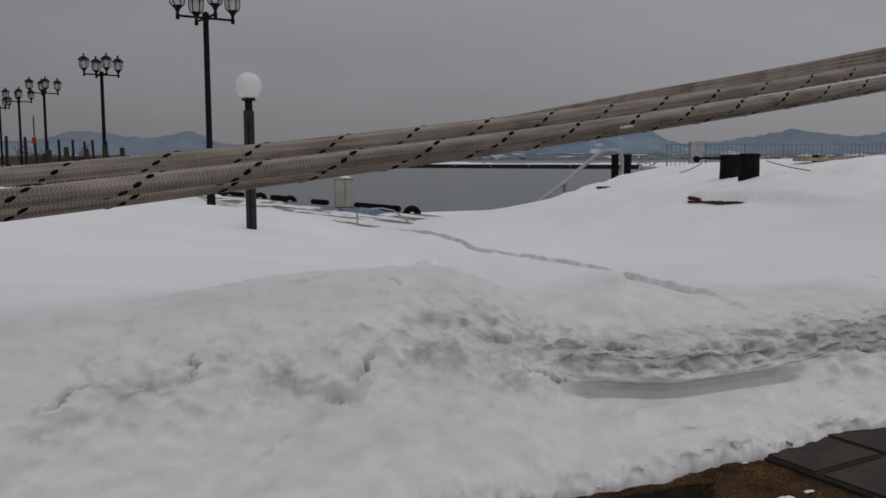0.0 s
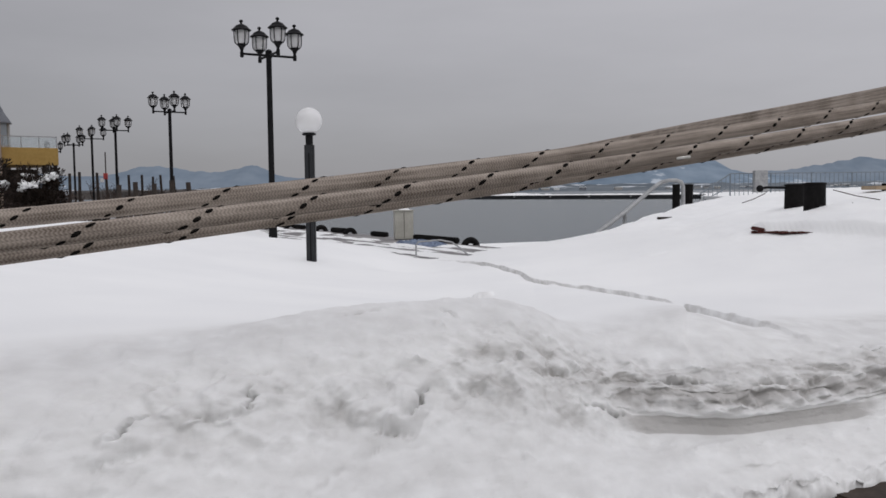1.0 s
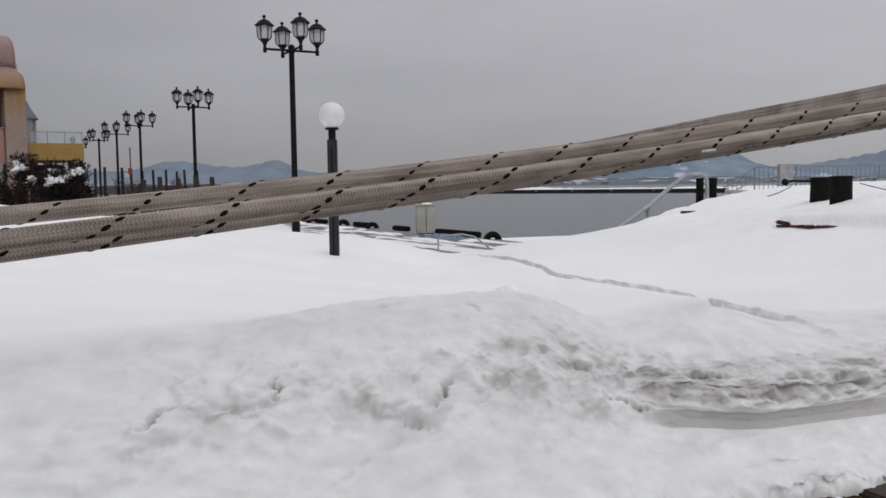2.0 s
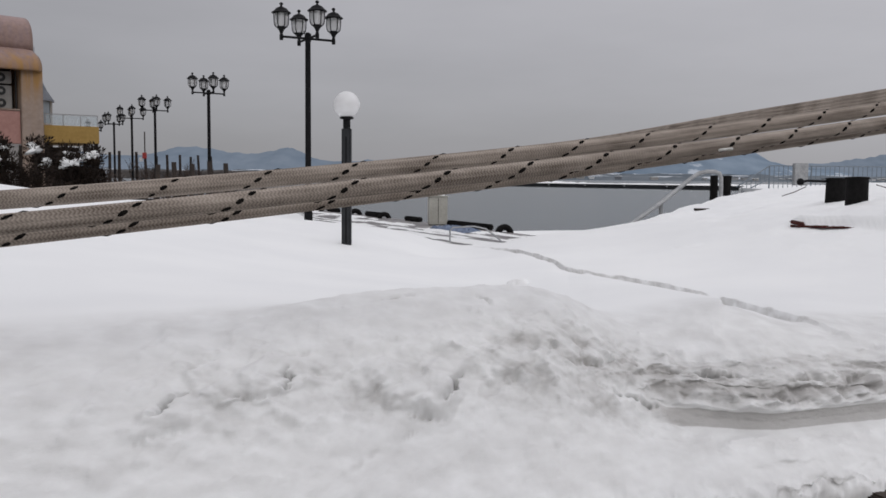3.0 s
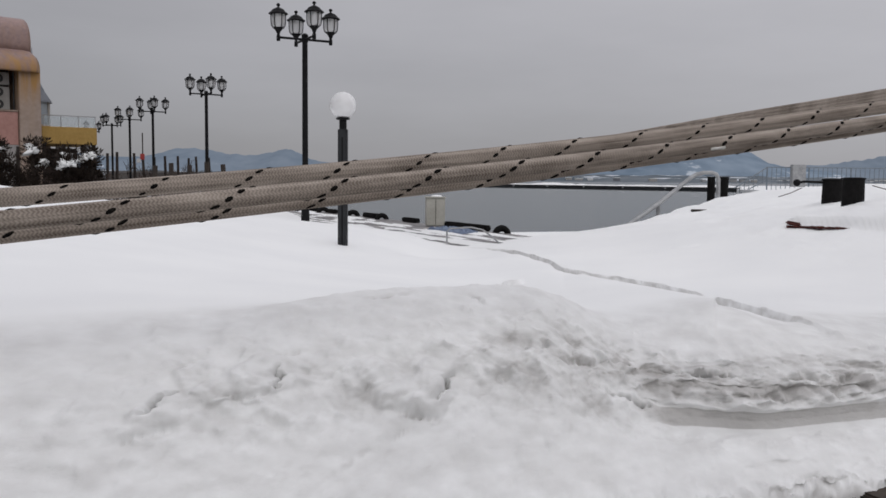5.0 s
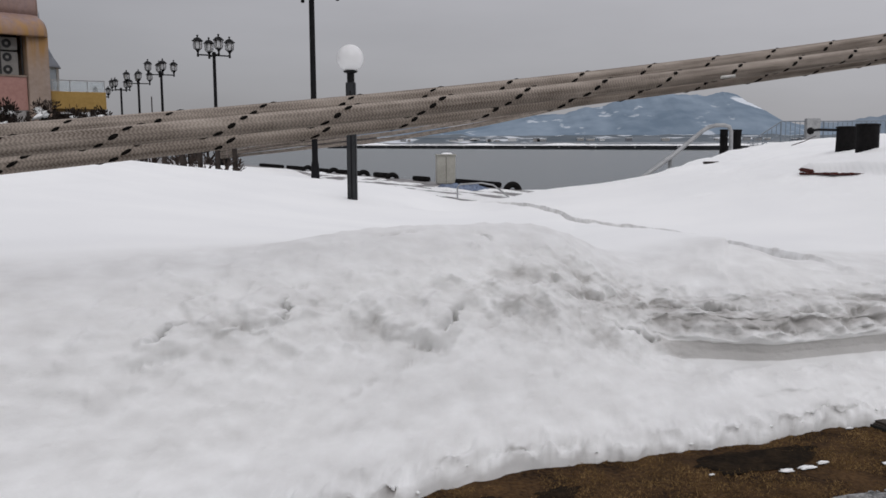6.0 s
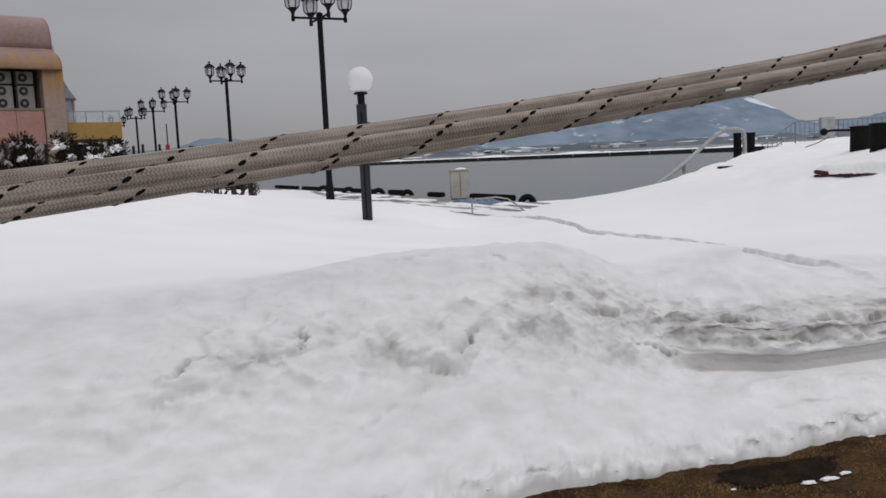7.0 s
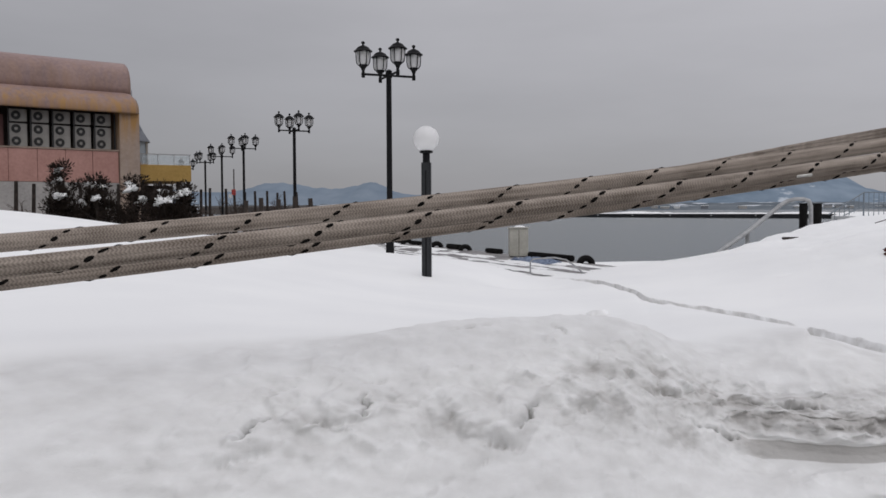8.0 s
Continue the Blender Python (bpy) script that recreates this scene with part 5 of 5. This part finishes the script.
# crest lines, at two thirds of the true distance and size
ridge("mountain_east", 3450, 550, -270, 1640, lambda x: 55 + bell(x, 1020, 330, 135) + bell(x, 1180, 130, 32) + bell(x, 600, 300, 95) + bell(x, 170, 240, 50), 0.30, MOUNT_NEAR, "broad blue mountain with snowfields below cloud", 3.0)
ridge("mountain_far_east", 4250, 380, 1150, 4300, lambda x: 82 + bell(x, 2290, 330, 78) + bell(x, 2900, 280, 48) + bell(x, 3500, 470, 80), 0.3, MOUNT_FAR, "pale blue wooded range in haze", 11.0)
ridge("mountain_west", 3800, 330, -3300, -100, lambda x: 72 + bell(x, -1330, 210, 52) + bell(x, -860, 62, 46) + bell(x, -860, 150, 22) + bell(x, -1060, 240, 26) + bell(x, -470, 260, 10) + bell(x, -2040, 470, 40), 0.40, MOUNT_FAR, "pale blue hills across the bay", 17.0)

# ---- the turf, paving and bits of snow in front of the bank ----
PATH_LINE = lambda x: 2.72 + 0.45 * x
bm = bmesh.new()
rr = random.Random(2)
for _ in range(60000):
    x = rr.uniform(-1.2, 3.2)
    y = rr.uniform(PATH_LINE(x) - 0.05, float(snow_edge(np.array(x))) + 0.12)
    if x > 2.05 and y > 3.3:
        continue
    patch = noise.fractal(Vector((x * 3.2, y * 3.2, 5)), 0.8, 2.0, 5)
    wet = (x - 1.25) ** 2 / 0.10 + (y - 3.82) ** 2 / 0.022
    if patch < -0.10 + rr.uniform(-0.2, 0.2) or wet < 0.9 + rr.uniform(-0.3, 0.3):
        continue
    h = rr.uniform(0.003, 0.011)
    q = rr.uniform(0, 2 * math.pi)
    w = Vector((math.cos(q), math.sin(q), 0)) * rr.uniform(0.0012, 0.0024)
    lean = Vector((rr.gauss(0, 1), rr.gauss(0, 1), 0)) * h * 0.9
    p = Vector((x, y, 0))
    bm.faces.new([bm.verts.new(v) for v in (p - w, p + w, p + lean + Vector((0, 0, h)))])
tagged(finish("dead_grass", bm, BLADE), "short flattened brown winter grass beside the snow", "grass", kind="stuff")

bm = bmesh.new()
for cx, cy, rx, ry in ((1.25, 3.82, 0.30, 0.14), (0.35, 3.42, 0.10, 0.05), (2.45, 4.42, 0.4, 0.12), (0.05, 3.3, 0.08, 0.06)):
    n = 40
    mid = bm.verts.new((cx, cy, 0.010))
    ring = []
    for j in range(n):
        q = 2 * math.pi * j / n
        w = 1 + 0.55 * noise.fractal(Vector((math.cos(q) * 1.6, math.sin(q) * 1.6, cx * 9)), 1.0, 2.0, 4)
        ring.append(bm.verts.new((cx + rx * w * math.cos(q), cy + 0.4 * rx * w * math.cos(q) + ry * w * math.sin(q), 0.004)))
    for j in range(n):
        bm.faces.new((ring[j], ring[(j + 1) % n], mid))
tagged(finish("wet_soil", bm, WET_SOIL, True), "bare patches of wet black soil in the turf", "soil", kind="stuff")

# gravel path edge, with stones
bm = bmesh.new()
edge = []
for i in range(400):
    x = -12 + 0.06 * i
    edge.append((x, PATH_LINE(x) - 0.8 * float(smooth01(1.95, 2.6, np.array(x))) + 0.07 * noise.fractal(Vector((x * 5, 0, 8)), 0.8, 2.0, 5)))
prism(bm, [(-12.0, -8.0), (12.0, -8.0)] + edge[::-1], -0.05, 0.012)
tagged(finish("gravel_path", bm, GRAVEL), "rough grey gravelled asphalt path", "path", kind="structure")
bm = bmesh.new()
rr = random.Random(12)
for _ in range(1500):
    x = rr.uniform(0.2, 2.6)
    y = PATH_LINE(x) - abs(rr.gauss(0, 0.22))
    r = rr.uniform(0.006, 0.016)
    made = bmesh.ops.create_icosphere(bm, subdivisions=1, radius=r)["verts"]
    for v in made:
        v.co = Vector((x + v.co.x * rr.uniform(0.8, 1.3), y + v.co.y * rr.uniform(0.8, 1.3), 0.012 + v.co.z * 0.7))
tagged(finish("gravel_stones", bm, GRAVEL), "loose grey stones along the path edge", "gravel", kind="stuff")

# paving slabs
pav = thing("slab_paving", (2.12, 4.01, 0.0), "dark wet concrete slabs with mossy joints", "paving", turn=25.2, kind="structure")
bm = bmesh.new()
box(bm, (4.6, 1.62, 0.02), (2.30, -0.2, 0.006))
part("bed", bm, JOINT, pav)
bm = bmesh.new()
box(bm, (0.535, 0.37, 0.04), (0, 0, 0), 0.012)
slab_mesh = finish("slab", bm, SLAB)
slab_mesh.parent = pav
slab_mesh.location = (0.28, 0.2, 0.014)
for i in range(8):
    for j in range(-2, 2):
        if (i, j) == (0, 0) or (i == 0 and j < -1):
            continue
        s2 = slab_mesh.copy()
        scene.collection.objects.link(s2)
        s2.location = (0.28 + 0.563 * i, 0.2 + 0.398 * j, 0.014 + random.uniform(-0.003, 0.003))

# loose clods along the foot of the bank
rr = random.Random(31)
flat_xyz = snow_xyz.reshape(-1, 3)
in_face = np.nonzero((np.abs(flat_xyz[:, 0]) < 2.6) & (flat_xyz[:, 1] - snow_edge(flat_xyz[:, 0]) < 1.25))[0]
verts, faces = [], []
ico = bmesh.new()
bmesh.ops.create_icosphere(ico, subdivisions=2, radius=1.0)
ico_v, ico_f = [v.co.copy() for v in ico.verts], [[v.index for v in f.verts] for f in ico.faces]
ico.free()
for i in range(800):
    p = Vector(flat_xyz[int(in_face[rr.randrange(len(in_face))])])
    d = p.y - float(snow_edge(np.array(p.x)))
    edge_bit = d < 0.12
    if not edge_bit or d > 0.02:
        continue
    r = rr.uniform(0.003, 0.008) * (1.6 if rr.random() < 0.12 else 1.0)
    base = len(verts)
    for v in ico_v:
        k = 1 + 0.55 * noise.fractal(v * 1.5 + Vector((i * 3.1, 0, 0)), 0.9, 2.0, 3)
        verts.append((p.x + v.x * r * k * 1.3, p.y + v.y * r * k, p.z + v.z * r * k * 0.8))
    faces += [[base + q for q in f] for f in ico_f]
me = bpy.data.meshes.new("snow_clods")
me.from_pydata(verts, [], faces)
me.attributes.new("soil", "FLOAT", "POINT").data.foreach_set("value", np.full(len(verts), 0.35, np.float32))
me.materials.append(SNOW)
me.polygons.foreach_set("use_smooth", [True] * len(me.polygons))
tagged(new("snow_clods", me), "loose grey-white clods of snow along the bank", "snow", kind="stuff")

# crumbs of snow on the turf and along the foot of the bank
rr = random.Random(14)
crumbs = [(1.36, 3.68, 0.055, 0.02), (1.46, 3.72, 0.06, 0.022), (1.55, 3.78, 0.045, 0.02), (1.85, 3.78, 0.07, 0.02), (0.62, 3.24, 0.09, 0.028), (0.45, 3.15, 0.07, 0.03), (0.35, 3.08, 0.05, 0.02), (1.86, 4.25, 0.03, 0.025), (0.55, 3.32, 0.025, 0.02), (1.02, 3.62, 0.02, 0.015), (2.0, 3.85, 0.05, 0.02)]
crumbs = [(x, y, 0.62 * r, 0.3 * h) for x, y, r, h in crumbs]
for i, (x, y, r, h) in enumerate(crumbs):
    bm = bmesh.new()
    bmesh.ops.create_icosphere(bm, subdivisions=3, radius=1.0)
    for v in bm.verts:
        k = 1 + 0.6 * noise.fractal(v.co * 1.6 + Vector((i * 7.0, 0, 0)), 1.0, 2.0, 3)
        v.co = Vector((v.co.x * r * k, v.co.y * r * 0.45 * k, max(-0.2, v.co.z) * h * k + 0.008))
    c = finish("snow_crumb", bm, SNOW, True)
    c.matrix_world = pose(x, y, 0.0, 0, 0, 20)
    tagged(c, "small melting crumb of snow on brown turf", "snow", "crumbs of snow on the turf")
